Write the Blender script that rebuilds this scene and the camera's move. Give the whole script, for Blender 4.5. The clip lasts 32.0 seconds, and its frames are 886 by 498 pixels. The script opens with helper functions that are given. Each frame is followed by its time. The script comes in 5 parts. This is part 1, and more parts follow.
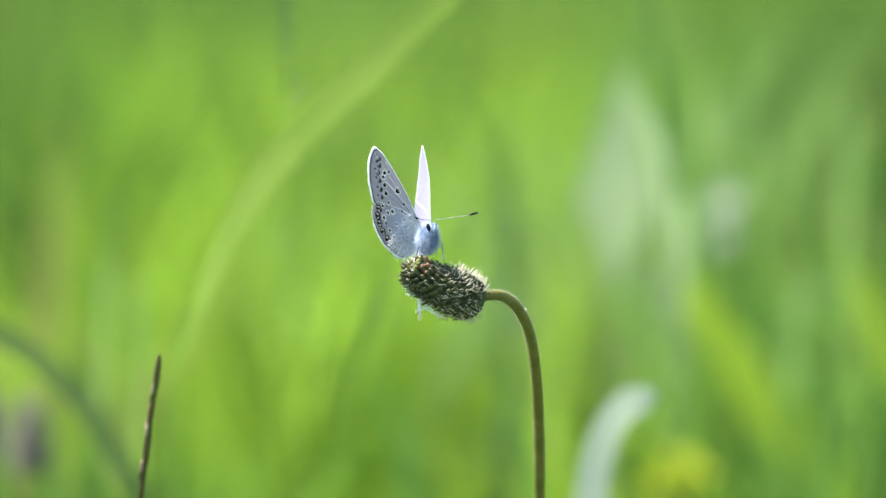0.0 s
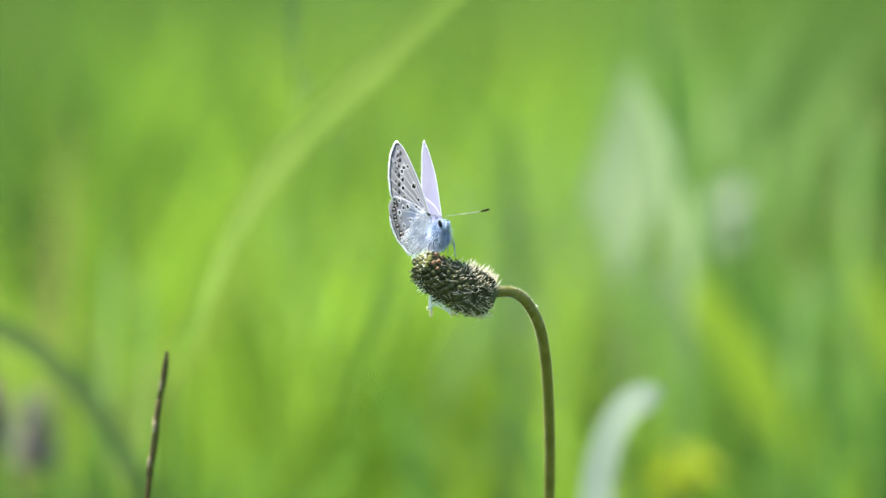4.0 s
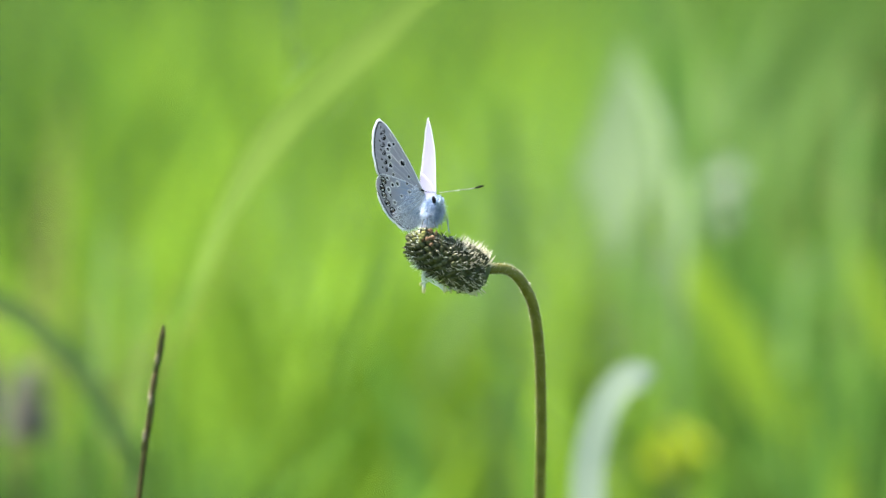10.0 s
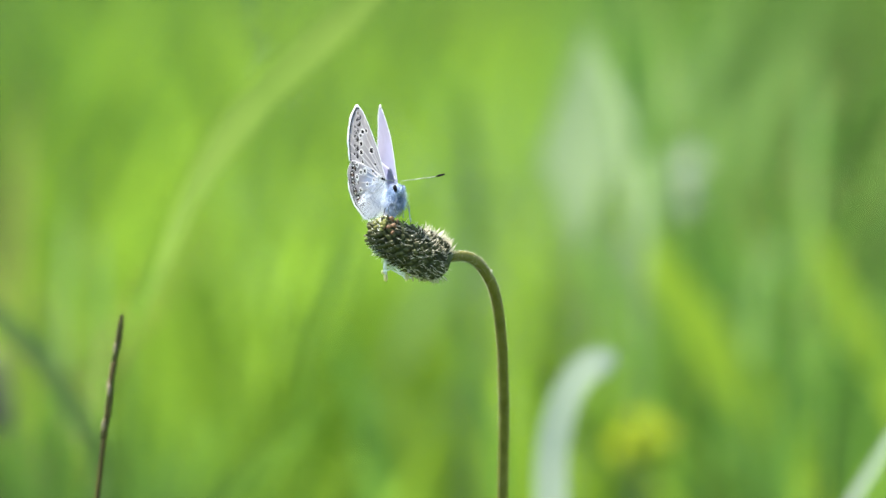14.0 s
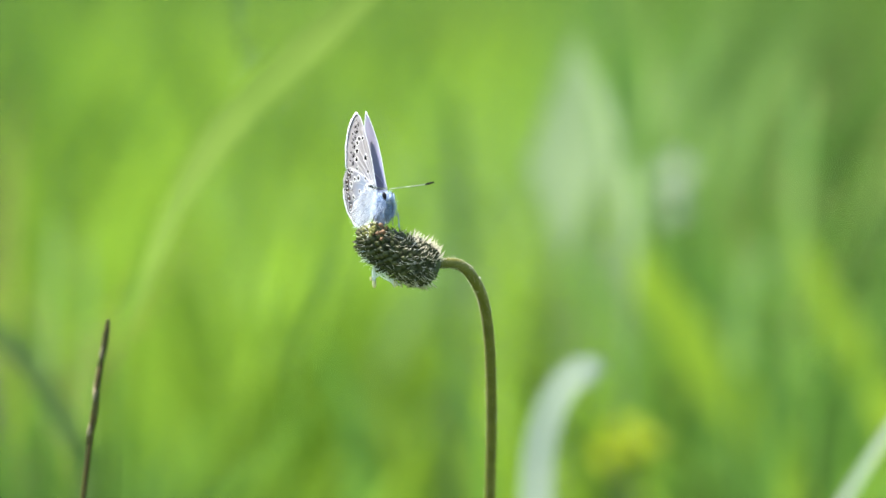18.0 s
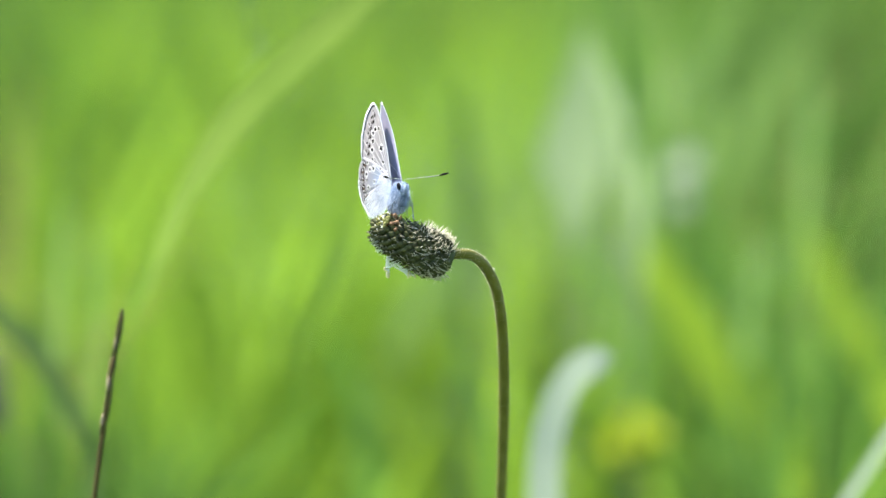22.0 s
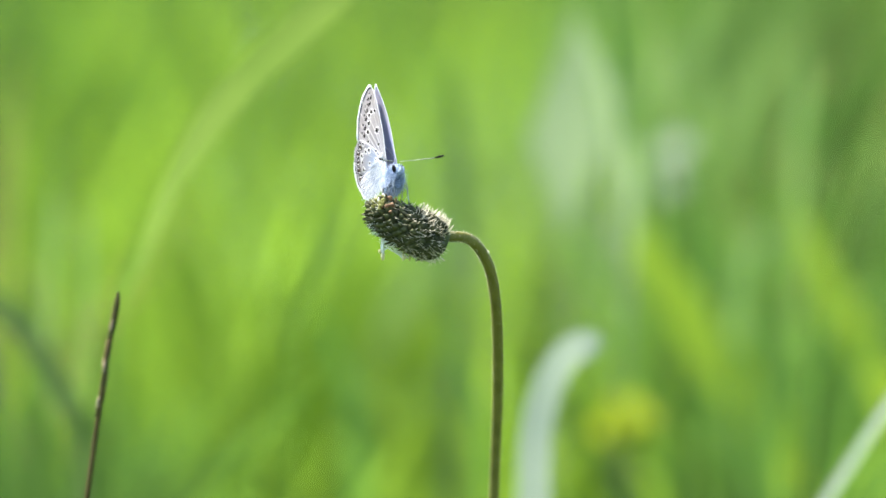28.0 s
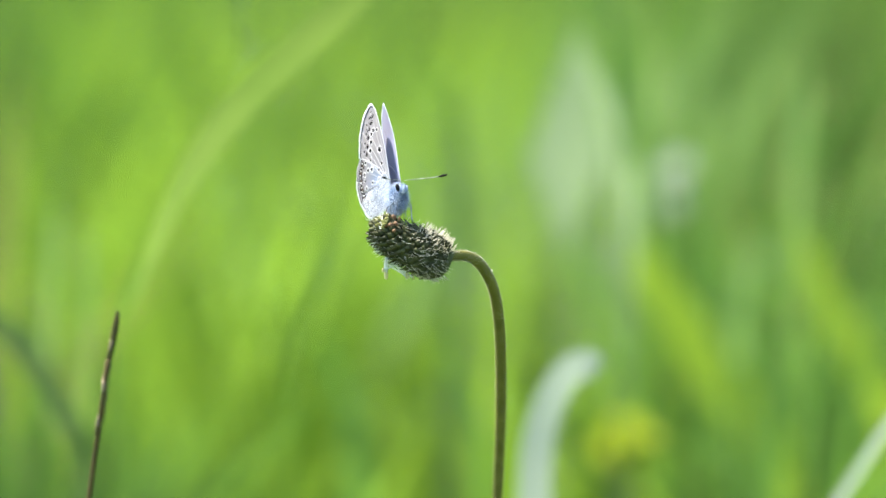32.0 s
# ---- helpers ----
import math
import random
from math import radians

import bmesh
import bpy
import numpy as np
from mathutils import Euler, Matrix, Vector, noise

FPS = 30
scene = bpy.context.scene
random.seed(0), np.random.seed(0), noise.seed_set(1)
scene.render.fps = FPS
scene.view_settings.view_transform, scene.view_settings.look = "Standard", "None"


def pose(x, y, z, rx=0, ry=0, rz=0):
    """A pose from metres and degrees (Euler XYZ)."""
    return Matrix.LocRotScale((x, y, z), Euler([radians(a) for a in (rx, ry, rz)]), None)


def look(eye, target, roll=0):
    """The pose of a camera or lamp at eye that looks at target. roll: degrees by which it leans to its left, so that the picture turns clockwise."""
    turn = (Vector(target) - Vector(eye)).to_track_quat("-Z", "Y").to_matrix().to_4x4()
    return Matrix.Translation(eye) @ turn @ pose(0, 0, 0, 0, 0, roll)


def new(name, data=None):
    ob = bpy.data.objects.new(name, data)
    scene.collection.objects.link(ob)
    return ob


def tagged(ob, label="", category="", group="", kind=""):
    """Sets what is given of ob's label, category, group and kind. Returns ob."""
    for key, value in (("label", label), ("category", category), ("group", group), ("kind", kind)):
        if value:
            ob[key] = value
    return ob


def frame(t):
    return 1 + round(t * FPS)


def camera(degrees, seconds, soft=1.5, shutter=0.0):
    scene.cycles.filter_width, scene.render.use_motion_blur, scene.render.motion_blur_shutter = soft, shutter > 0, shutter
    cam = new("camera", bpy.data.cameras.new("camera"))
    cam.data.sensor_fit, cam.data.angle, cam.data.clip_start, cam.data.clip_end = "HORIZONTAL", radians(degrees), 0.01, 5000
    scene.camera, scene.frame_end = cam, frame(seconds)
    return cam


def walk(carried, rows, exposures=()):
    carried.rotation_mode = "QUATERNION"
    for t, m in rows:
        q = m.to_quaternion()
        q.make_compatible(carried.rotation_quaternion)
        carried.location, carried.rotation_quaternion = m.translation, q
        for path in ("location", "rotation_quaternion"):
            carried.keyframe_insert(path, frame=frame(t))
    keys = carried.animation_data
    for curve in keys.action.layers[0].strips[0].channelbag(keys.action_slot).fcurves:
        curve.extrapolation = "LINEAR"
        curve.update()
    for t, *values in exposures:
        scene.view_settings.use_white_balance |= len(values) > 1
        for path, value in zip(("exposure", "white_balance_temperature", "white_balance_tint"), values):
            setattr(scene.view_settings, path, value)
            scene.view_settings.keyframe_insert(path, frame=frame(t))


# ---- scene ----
cam = camera(10, 32.0, soft=1.5)
# close-up lens: focus on the flower head, wide open
cam.data.dof.use_dof = True
cam.data.dof.focus_distance = 0.898
cam.data.dof.aperture_fstop = 11.0
walk(cam, [
    (0, pose(0, -0.892, 0.42, 82.3380, -0.0000, 0.0000)),
    (0.5, pose(0, -0.892, 0.42, 82.3083, -0.0253, 0.0711)),
    (1, pose(0, -0.892, 0.42, 82.3375, -0.0418, 0.0750)),
    (1.5, pose(0, -0.892, 0.42, 82.3641, -0.0150, 0.0239)),
    (2, pose(0, -0.892, 0.42, 82.3287, 0.0530, 0.0065)),
    (2.5, pose(0, -0.892, 0.42, 82.2672, 0.1030, 0.0515)),
    (3, pose(0, -0.892, 0.42, 82.2702, 0.0837, 0.0805)),
    (3.5, pose(0, -0.892, 0.42, 82.3086, 0.0102, 0.0786)),
    (5.5, pose(0, -0.892, 0.42, 82.2322, -0.3786, 0.2071)),
    (6, pose(0, -0.892, 0.42, 82.1924, -0.3762, 0.2850)),
    (6.5, pose(0, -0.892, 0.42, 82.0875, -0.4050, 0.2931)),
    (7, pose(0, -0.892, 0.42, 82.0128, -0.4517, 0.1982)),
    (7.5, pose(0, -0.892, 0.42, 81.9609, -0.4823, 0.1123)),
    (8, pose(0, -0.892, 0.42, 81.9739, -0.4868, 0.1315)),
    (8.5, pose(0, -0.892, 0.42, 81.9892, -0.4858, 0.2162)),
    (9, pose(0, -0.892, 0.42, 81.9429, -0.5167, 0.2497)),
    (9.5, pose(0, -0.892, 0.42, 81.9588, -0.5995, 0.1972)),
    (10, pose(0, -0.892, 0.42, 82.0312, -0.6931, 0.0967)),
    (10.5, pose(0, -0.892, 0.42, 82.0509, -0.6936, 0.0706)),
    (11, pose(0, -0.892, 0.42, 81.9831, -0.5772, 0.1066)),
    (11.5, pose(0, -0.892, 0.42, 81.8439, -0.4645, 0.1072)),
    (12, pose(0, -0.892, 0.42, 81.7660, -0.4584, 0.0573)),
    (12.5, pose(0, -0.892, 0.42, 81.8062, -0.5194, -0.1181)),
    (13, pose(0, -0.892, 0.42, 81.8435, -0.5235, -0.2459)),
    (13.5, pose(0, -0.892, 0.42, 81.8835, -0.4713, -0.3167)),
    (14, pose(0, -0.892, 0.42, 81.8970, -0.4312, -0.3731)),
    (14.5, pose(0, -0.892, 0.42, 81.8939, -0.4171, -0.3836)),
    (16.5, pose(0, -0.892, 0.42, 81.8682, -0.6930, -0.4454)),
    (17, pose(0, -0.892, 0.42, 81.9144, -0.7668, -0.4720)),
    (17.5, pose(0, -0.892, 0.42, 81.9665, -0.7913, -0.4744)),
    (18, pose(0, -0.892, 0.42, 81.9765, -0.7591, -0.4750)),
    (18.5, pose(0, -0.892, 0.42, 81.9537, -0.7504, -0.4918)),
    (19, pose(0, -0.892, 0.42, 81.9440, -0.8306, -0.4794)),
    (19.5, pose(0, -0.892, 0.42, 81.9438, -0.9436, -0.4524)),
    (20, pose(0, -0.892, 0.42, 81.9331, -1.0055, -0.4097)),
    (20.5, pose(0, -0.892, 0.42, 81.9331, -1.0287, -0.4070)),
    (21, pose(0, -0.892, 0.42, 81.8943, -1.0325, -0.4207)),
    (21.5, pose(0, -0.892, 0.42, 81.9331, -1.0260, -0.4109)),
    (22, pose(0, -0.892, 0.42, 81.8731, -1.0554, -0.3301)),
    (22.5, pose(0, -0.892, 0.42, 81.7672, -1.1475, -0.2638)),
    (23, pose(0, -0.892, 0.42, 81.7248, -1.2239, -0.2690)),
    (23.5, pose(0, -0.892, 0.42, 81.7788, -1.2032, -0.3626)),
    (24, pose(0, -0.892, 0.42, 81.8367, -1.1049, -0.4803)),
    (24.5, pose(0, -0.892, 0.42, 81.8343, -1.0239, -0.5364)),
    (25, pose(0, -0.892, 0.42, 81.8078, -1.0215, -0.5186)),
    (25.5, pose(0, -0.892, 0.42, 81.7978, -1.0819, -0.5009)),
    (27.5, pose(0, -0.892, 0.42, 81.6998, -1.1697, -0.4786)),
    (28, pose(0, -0.892, 0.42, 81.6790, -1.1856, -0.4211)),
    (28.5, pose(0, -0.892, 0.42, 81.6845, -1.1749, -0.3690)),
    (29, pose(0, -0.892, 0.42, 81.6743, -1.1515, -0.3482)),
    (29.5, pose(0, -0.892, 0.42, 81.7071, -1.1426, -0.3558)),
    (30, pose(0, -0.892, 0.42, 81.7226, -1.1528, -0.3210)),
    (30.5, pose(0, -0.892, 0.42, 81.7215, -1.1796, -0.2717)),
    (31, pose(0, -0.892, 0.42, 81.7348, -1.1985, -0.2764)),
    (31.5, pose(0, -0.892, 0.42, 81.7882, -1.1838, -0.3295)),
    (32, pose(0, -0.892, 0.42, 81.8944, -1.1506, -0.4213)),
], exposures=((0, 2.21), (32, 2.21)))

# ---- light ----
SUN_WAY = Vector((-0.44, 0.27, 0.856)).normalized()
world = bpy.data.worlds.new("sky")
scene.world = world
world.use_nodes = True
sky = world.node_tree.nodes.new("ShaderNodeTexSky")
sky.sky_type, sky.sun_disc = "NISHITA", False
sky.sun_elevation = math.asin(SUN_WAY.z)
sky.sun_rotation = math.atan2(SUN_WAY.x, SUN_WAY.y)
back = world.node_tree.nodes["Background"]
back.inputs["Strength"].default_value = 0.13
world.node_tree.links.new(sky.outputs[0], back.inputs["Color"])
sun = new("sun", bpy.data.lights.new("sun", "SUN"))
sun.data.energy, sun.data.angle, sun.data.color = 4.6, radians(0.53), (1.0, 0.96, 0.9)
sun.matrix_world = look(SUN_WAY * 5, (0, 0, 0))

MM = 0.001


# ---- materials ----
def surface(name, one, two, scale, rough=0.6, through_light=0.0, bump=0.0, fine=0.0, island=0.0, gloss=0.05, sheen=0.0, each=0.0):
    """Two-colour grain at two scales, with light passing through thin leaves."""
    m = bpy.data.materials.new(name)
    m.use_nodes = True
    nt = m.node_tree
    n, l = nt.nodes, nt.links
    n.clear()
    out = n.new("ShaderNodeOutputMaterial")
    co = n.new("ShaderNodeTexCoord")
    big = n.new("ShaderNodeTexNoise")
    big.inputs["Scale"].default_value, big.inputs["Detail"].default_value = scale, 4
    l.new(co.outputs["Object"], big.inputs["Vector"])
    ramp = n.new("ShaderNodeValToRGB")
    ramp.color_ramp.elements[0].position, ramp.color_ramp.elements[1].position = 0.35, 0.65
    ramp.color_ramp.elements[0].color, ramp.color_ramp.elements[1].color = (*one, 1), (*two, 1)
    l.new(big.outputs["Fac"], ramp.inputs["Fac"])
    col = ramp.outputs["Color"]
    grain = n.new("ShaderNodeTexNoise")
    grain.inputs["Scale"].default_value, grain.inputs["Detail"].default_value = scale * 9, 3
    l.new(co.outputs["Object"], grain.inputs["Vector"])
    if fine:
        span = n.new("ShaderNodeMapRange")
        span.inputs["To Min"].default_value, span.inputs["To Max"].default_value = 1 - fine, 1 + fine
        l.new(grain.outputs["Fac"], span.inputs["Value"])
        hsv = n.new("ShaderNodeHueSaturation")
        l.new(span.outputs[0], hsv.inputs["Value"])
        l.new(col, hsv.inputs["Color"])
        col = hsv.outputs["Color"]
    if island:
        geo = n.new("ShaderNodeNewGeometry")
        span = n.new("ShaderNodeMapRange")
        span.inputs["To Min"].default_value, span.inputs["To Max"].default_value = 1 - island, 1 + island
        l.new(geo.outputs["Random Per Island"], span.inputs["Value"])
        hsv = n.new("ShaderNodeHueSaturation")
        l.new(span.outputs[0], hsv.inputs["Value"])
        l.new(col, hsv.inputs["Color"])
        col = hsv.outputs["Color"]
    if each:
        info = n.new("ShaderNodeObjectInfo")
        span = n.new("ShaderNodeMapRange")
        span.inputs["To Min"].default_value, span.inputs["To Max"].default_value = 1 - each, 1 + each
        l.new(info.outputs["Random"], span.inputs["Value"])
        hsv = n.new("ShaderNodeHueSaturation")
        l.new(span.outputs[0], hsv.inputs["Value"])
        l.new(col, hsv.inputs["Color"])
        col = hsv.outputs["Color"]
    p = n.new("ShaderNodeBsdfPrincipled")
    p.inputs["Roughness"].default_value = rough
    p.inputs["Specular IOR Level"].default_value = gloss * 5
    p.inputs["Sheen Weight"].default_value = sheen
    l.new(col, p.inputs["Base Color"])
    if bump:
        b = n.new("ShaderNodeBump")
        b.inputs["Strength"].default_value, b.inputs["Distance"].default_value = bump, 0.2 / scale
        l.new(grain.outputs["Fac"], b.inputs["Height"])
        l.new(b.outputs["Normal"], p.inputs["Normal"])
    last = p.outputs[0]
    if through_light:
        tr = n.new("ShaderNodeBsdfTranslucent")
        l.new(col, tr.inputs["Color"])
        mix = n.new("ShaderNodeMixShader")
        mix.inputs["Fac"].default_value = through_light
        l.new(last, mix.inputs[1])
        l.new(tr.outputs[0], mix.inputs[2])
        last = mix.outputs[0]
    l.new(last, out.inputs["Surface"])
    return m


def wing_surface(name, root, rim, reach, through_light):
    """Scales that shade from a dusted wing root to a plain rim."""
    m = surface(name, rim, tuple(0.85 * c for c in rim), 900, 0.75, through_light, 0.1, 0.12)
    nt = m.node_tree
    n, l = nt.nodes, nt.links
    ramp = [x for x in n if x.type == "VALTORGB"][0]
    used = [k.to_socket for k in ramp.outputs["Color"].links]
    co = [x for x in n if x.type == "TEX_COORD"][0]
    size = n.new("ShaderNodeVectorMath")
    size.operation = "LENGTH"
    l.new(co.outputs["Object"], size.inputs[0])
    span = n.new("ShaderNodeMapRange")
    span.interpolation_type = "SMOOTHSTEP"
    span.inputs["From Min"].default_value, span.inputs["From Max"].default_value = reach * 0.25, reach
    l.new(size.outputs["Value"], span.inputs["Value"])
    mix = n.new("ShaderNodeMix")
    mix.data_type = "RGBA"
    l.new(span.outputs[0], mix.inputs["Factor"])
    mix.inputs["A"].default_value = (*root, 1)
    l.new(ramp.outputs["Color"], mix.inputs["B"])
    for s in used:
        l.new(mix.outputs["Result"], s)
    glow = [x for x in n if x.type == "BSDF_TRANSLUCENT"][0].inputs["Color"]
    l.remove(glow.links[0])
    glow.default_value = (0.46, 0.46, 0.52, 1)
    return m


LEAF_THROUGH = 0.5
soil = surface("meadow_turf", (0.07, 0.11, 0.016), (0.10, 0.15, 0.02), 3, 0.9, 0, 0.4, 0.3)
grass_mat = surface("grass_leaf", (0.080, 0.154, 0.026), (0.118, 0.188, 0.029), 5.0, 0.5, LEAF_THROUGH, 0, 0.15, 0.35, 0.015)
# yellow: brighter grass green, with the look of sunlight in the leaf colour
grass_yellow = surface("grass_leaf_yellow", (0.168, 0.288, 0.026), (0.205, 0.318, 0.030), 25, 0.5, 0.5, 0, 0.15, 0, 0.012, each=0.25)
# deep and shade: the grass green darkened, shade put into the leaf colour
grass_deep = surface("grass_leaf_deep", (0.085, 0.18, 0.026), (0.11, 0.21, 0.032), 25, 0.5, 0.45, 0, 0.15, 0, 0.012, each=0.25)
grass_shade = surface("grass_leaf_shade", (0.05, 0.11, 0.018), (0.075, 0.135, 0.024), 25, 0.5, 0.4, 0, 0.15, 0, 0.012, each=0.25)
grass_grey = surface("grass_leaf_grey", (0.17, 0.27, 0.06), (0.205, 0.30, 0.08), 25, 0.5, 0.45, 0, 0.15, 0, 0.012, each=0.25)
grass_pale = surface("grass_leaf_pale", (0.18, 0.24, 0.11), (0.215, 0.275, 0.135), 25, 0.5, 0.5, 0, 0.15, 0, 0.012, each=0.2)
grass_dry = surface("grass_leaf_dry", (0.17, 0.19, 0.05), (0.22, 0.21, 0.065), 25, 0.5, 0.45, 0, 0.15, 0, 0.012, each=0.25)
blade_light = surface("blade_light_green", (0.084, 0.136, 0.023), (0.098, 0.151, 0.027), 60, 0.6, 0.55, 0.1, 0.1, 0, 0.015)
blade_pale = surface("blade_glaucous", (0.20, 0.245, 0.17), (0.235, 0.275, 0.20), 50, 0.7, 0.5, 0.1, 0.1, 0, 0.01)
blade_yellow = surface("blade_yellow_green", (0.235, 0.335, 0.024), (0.265, 0.365, 0.028), 60, 0.6, 0.6, 0.1, 0.1, 0, 0.02)
blade_dusk = surface("blade_dusky_green", (0.068, 0.108, 0.030), (0.090, 0.135, 0.040), 50, 0.7, 0.4, 0.1, 0.15, 0, 0.01)
blade_dark = surface("blade_blue_green", (0.05, 0.095, 0.026), (0.075, 0.125, 0.036), 50, 0.6, 0.3, 0.1, 0.15)
stem_mat = surface("plantain_stem", (0.090, 0.089, 0.016), (0.130, 0.124, 0.027), 300, 0.6, 0.0, 0.25, 0.15, 0, 0.025)
hair_mat = surface("pale_hair", (0.50, 0.46, 0.34), (0.72, 0.67, 0.53), 800, 0.6, 0.4, 0, 0.1)
bract_mat = surface("bract_brown", (0.026, 0.032, 0.009), (0.082, 0.080, 0.030), 900, 0.7, 0.1, 0.3, 0.35, each=0.5)
core_mat = surface("spike_core", (0.03, 0.04, 0.012), (0.06, 0.07, 0.02), 900, 0.8, 0, 0.4, 0.3)
floret_mat = surface("floret_yellow", (0.16, 0.17, 0.03), (0.30, 0.28, 0.09), 1500, 0.6, 0.3, 0.2, 0.2)
floret_red = surface("floret_rust", (0.14, 0.070, 0.030), (0.26, 0.155, 0.08), 1500, 0.6, 0.3, 0.2, 0.2)
anther_mat = surface("anther_cream", (0.62, 0.60, 0.28), (0.70, 0.66, 0.40), 900, 0.6, 0.4, 0, 0.1)
filament_mat = surface("filament_white", (0.80, 0.82, 0.72), (0.86, 0.87, 0.80), 900, 0.5, 0.6, 0, 0.1)
stalk_mat = surface("dry_stalk", (0.052, 0.040, 0.012), (0.080, 0.060, 0.02), 300, 0.7, 0.0, 0.3, 0.3, 0, 0.012)
spikelet_mat = surface("dry_spikelet", (0.045, 0.052, 0.012), (0.075, 0.066, 0.022), 500, 0.7, 0.1, 0.3, 0.3, 0, 0.012)
glume_mat = surface("tan_glume", (0.20, 0.15, 0.085), (0.27, 0.205, 0.125), 300, 0.6, 0.2, 0.2, 0.2)
purple_mat = surface("petal_purple", (0.24, 0.08, 0.20), (0.30, 0.13, 0.25), 300, 0.5, 0.4, 0, 0.2)
sepal_mat = surface("sepal_dusky", (0.17, 0.155, 0.11), (0.20, 0.165, 0.15), 300, 0.6, 0.2, 0, 0.2)
yellow_mat = surface("petal_yellow", (0.34, 0.41, 0.016), (0.40, 0.46, 0.020), 200, 0.5, 0.5, 0, 0.1)
white_mat = surface("petal_white", (0.36, 0.42, 0.28), (0.42, 0.46, 0.33), 200, 0.6, 0.5, 0, 0.1)
under_mat = wing_surface("wing_underside", (0.27, 0.37, 0.53), (0.25, 0.222, 0.203), 0.0095, 0.45)
fore_mat = wing_surface("forewing_underside", (0.27, 0.265, 0.265), (0.32, 0.285, 0.255), 0.0095, 0.45)
upper_mat = wing_surface("wing_upperside", (0.41, 0.41, 0.60), (0.37, 0.35, 0.46), 0.012, 0.5)
fringe_mat = surface("wing_fringe", (0.70, 0.70, 0.71), (0.78, 0.78, 0.78), 900, 0.7, 0.5, 0, 0.05)
vein_mat = surface("wing_vein", (0.36, 0.34, 0.33), (0.42, 0.40, 0.39), 900, 0.7, 0.2, 0, 0.1)
line_mat = surface("wing_dark_line", (0.02, 0.017, 0.018), (0.04, 0.034, 0.036), 900, 0.7, 0.1, 0, 0.2)
spot_dark = surface("eyespot_black", (0.004, 0.0035, 0.004), (0.009, 0.008, 0.008), 900, 0.8, 0, 0, 0.2, 0, 0.01)
spot_grey = surface("rim_arc_grey", (0.010, 0.009, 0.009), (0.026, 0.022, 0.022), 900, 0.8, 0.2, 0, 0.2, 0, 0.01)
spot_ring = surface("eyespot_ring", (0.66, 0.64, 0.62), (0.76, 0.75, 0.74), 900, 0.7, 0.4, 0, 0.1)
spot_halo = surface("eyespot_halo", (0.62, 0.59, 0.57), (0.70, 0.67, 0.65), 900, 0.7, 0.3, 0, 0.1)
spot_rust = surface("eyespot_rust", (0.07, 0.046, 0.032), (0.12, 0.075, 0.05), 900, 0.7, 0.2, 0, 0.2)
fur_blue = surface("fur_blue_white", (0.36, 0.45, 0.60), (0.76, 0.80, 0.87), 500, 0.7, 0.35, 0, 0.15, island=0.38)
fur_white = surface("fur_white", (0.80, 0.83, 0.88), (0.88, 0.89, 0.92), 700, 0.7, 0.5, 0, 0.05)
body_mat = surface("body_slate_blue", (0.08, 0.11, 0.16), (0.20, 0.26, 0.36), 900, 0.7, 0, 0.3, 0.3)
eye_mat = surface("insect_eye", (0.003, 0.003, 0.004), (0.006, 0.006, 0.007), 2000, 0.4, 0, 0, 0.1, 0, 0.015)
leg_mat = surface("leg_grey", (0.08, 0.09, 0.10), (0.25, 0.28, 0.32), 900, 0.6, 0, 0.2, 0.2)
ant_dark = surface("antenna_dark", (0.004, 0.0035, 0.003), (0.01, 0.008, 0.007), 900, 0.7, 0, 0, 0.2, 0, 0.01)
ant_grey = surface("antenna_grey", (0.10, 0.11, 0.09), (0.22, 0.23, 0.20), 900, 0.7, 0.1, 0, 0.1, 0, 0.01)
ant_white = surface("antenna_band_white", (0.34, 0.35, 0.27), (0.46, 0.47, 0.38), 900, 0.6, 0.2, 0, 0.05)


# ---- mesh helpers ----
def part(name, bm, material, parent=None, label="", smooth=True):
    """Links a bmesh as one mesh object under a thing or a part."""
    me = bpy.data.meshes.new(name)
    bm.normal_update()
    bm.to_mesh(me)
    bm.free()
    for m in material if isinstance(material, (list, tuple)) else [material]:
        me.materials.append(m)
    for p in me.polygons:
        p.use_smooth = smooth
    ob = new(name, me)
    ob.parent = parent
    return tagged(ob, label)


def share(name, me, parent, m):
    """A piece on shared mesh data."""
    ob = new(name, me)
    ob.parent = parent
    ob.matrix_basis = m
    return ob


def spline(pts, steps):
    """A smooth line through pts."""
    v = [Vector(p) for p in pts]
    v = [2 * v[0] - v[1]] + v + [2 * v[-1] - v[-2]]
    out = []
    for i in range(1, len(v) - 2):
        a, b, c, d = v[i - 1:i + 3]
        for k in range(steps):
            t = k / steps
            out.append(0.5 * (2 * b + (c - a) * t + (2 * a - 5 * b + 4 * c - d) * t * t + (3 * b - a - 3 * c + d) * t ** 3))
    out.append(v[-2])
    return out


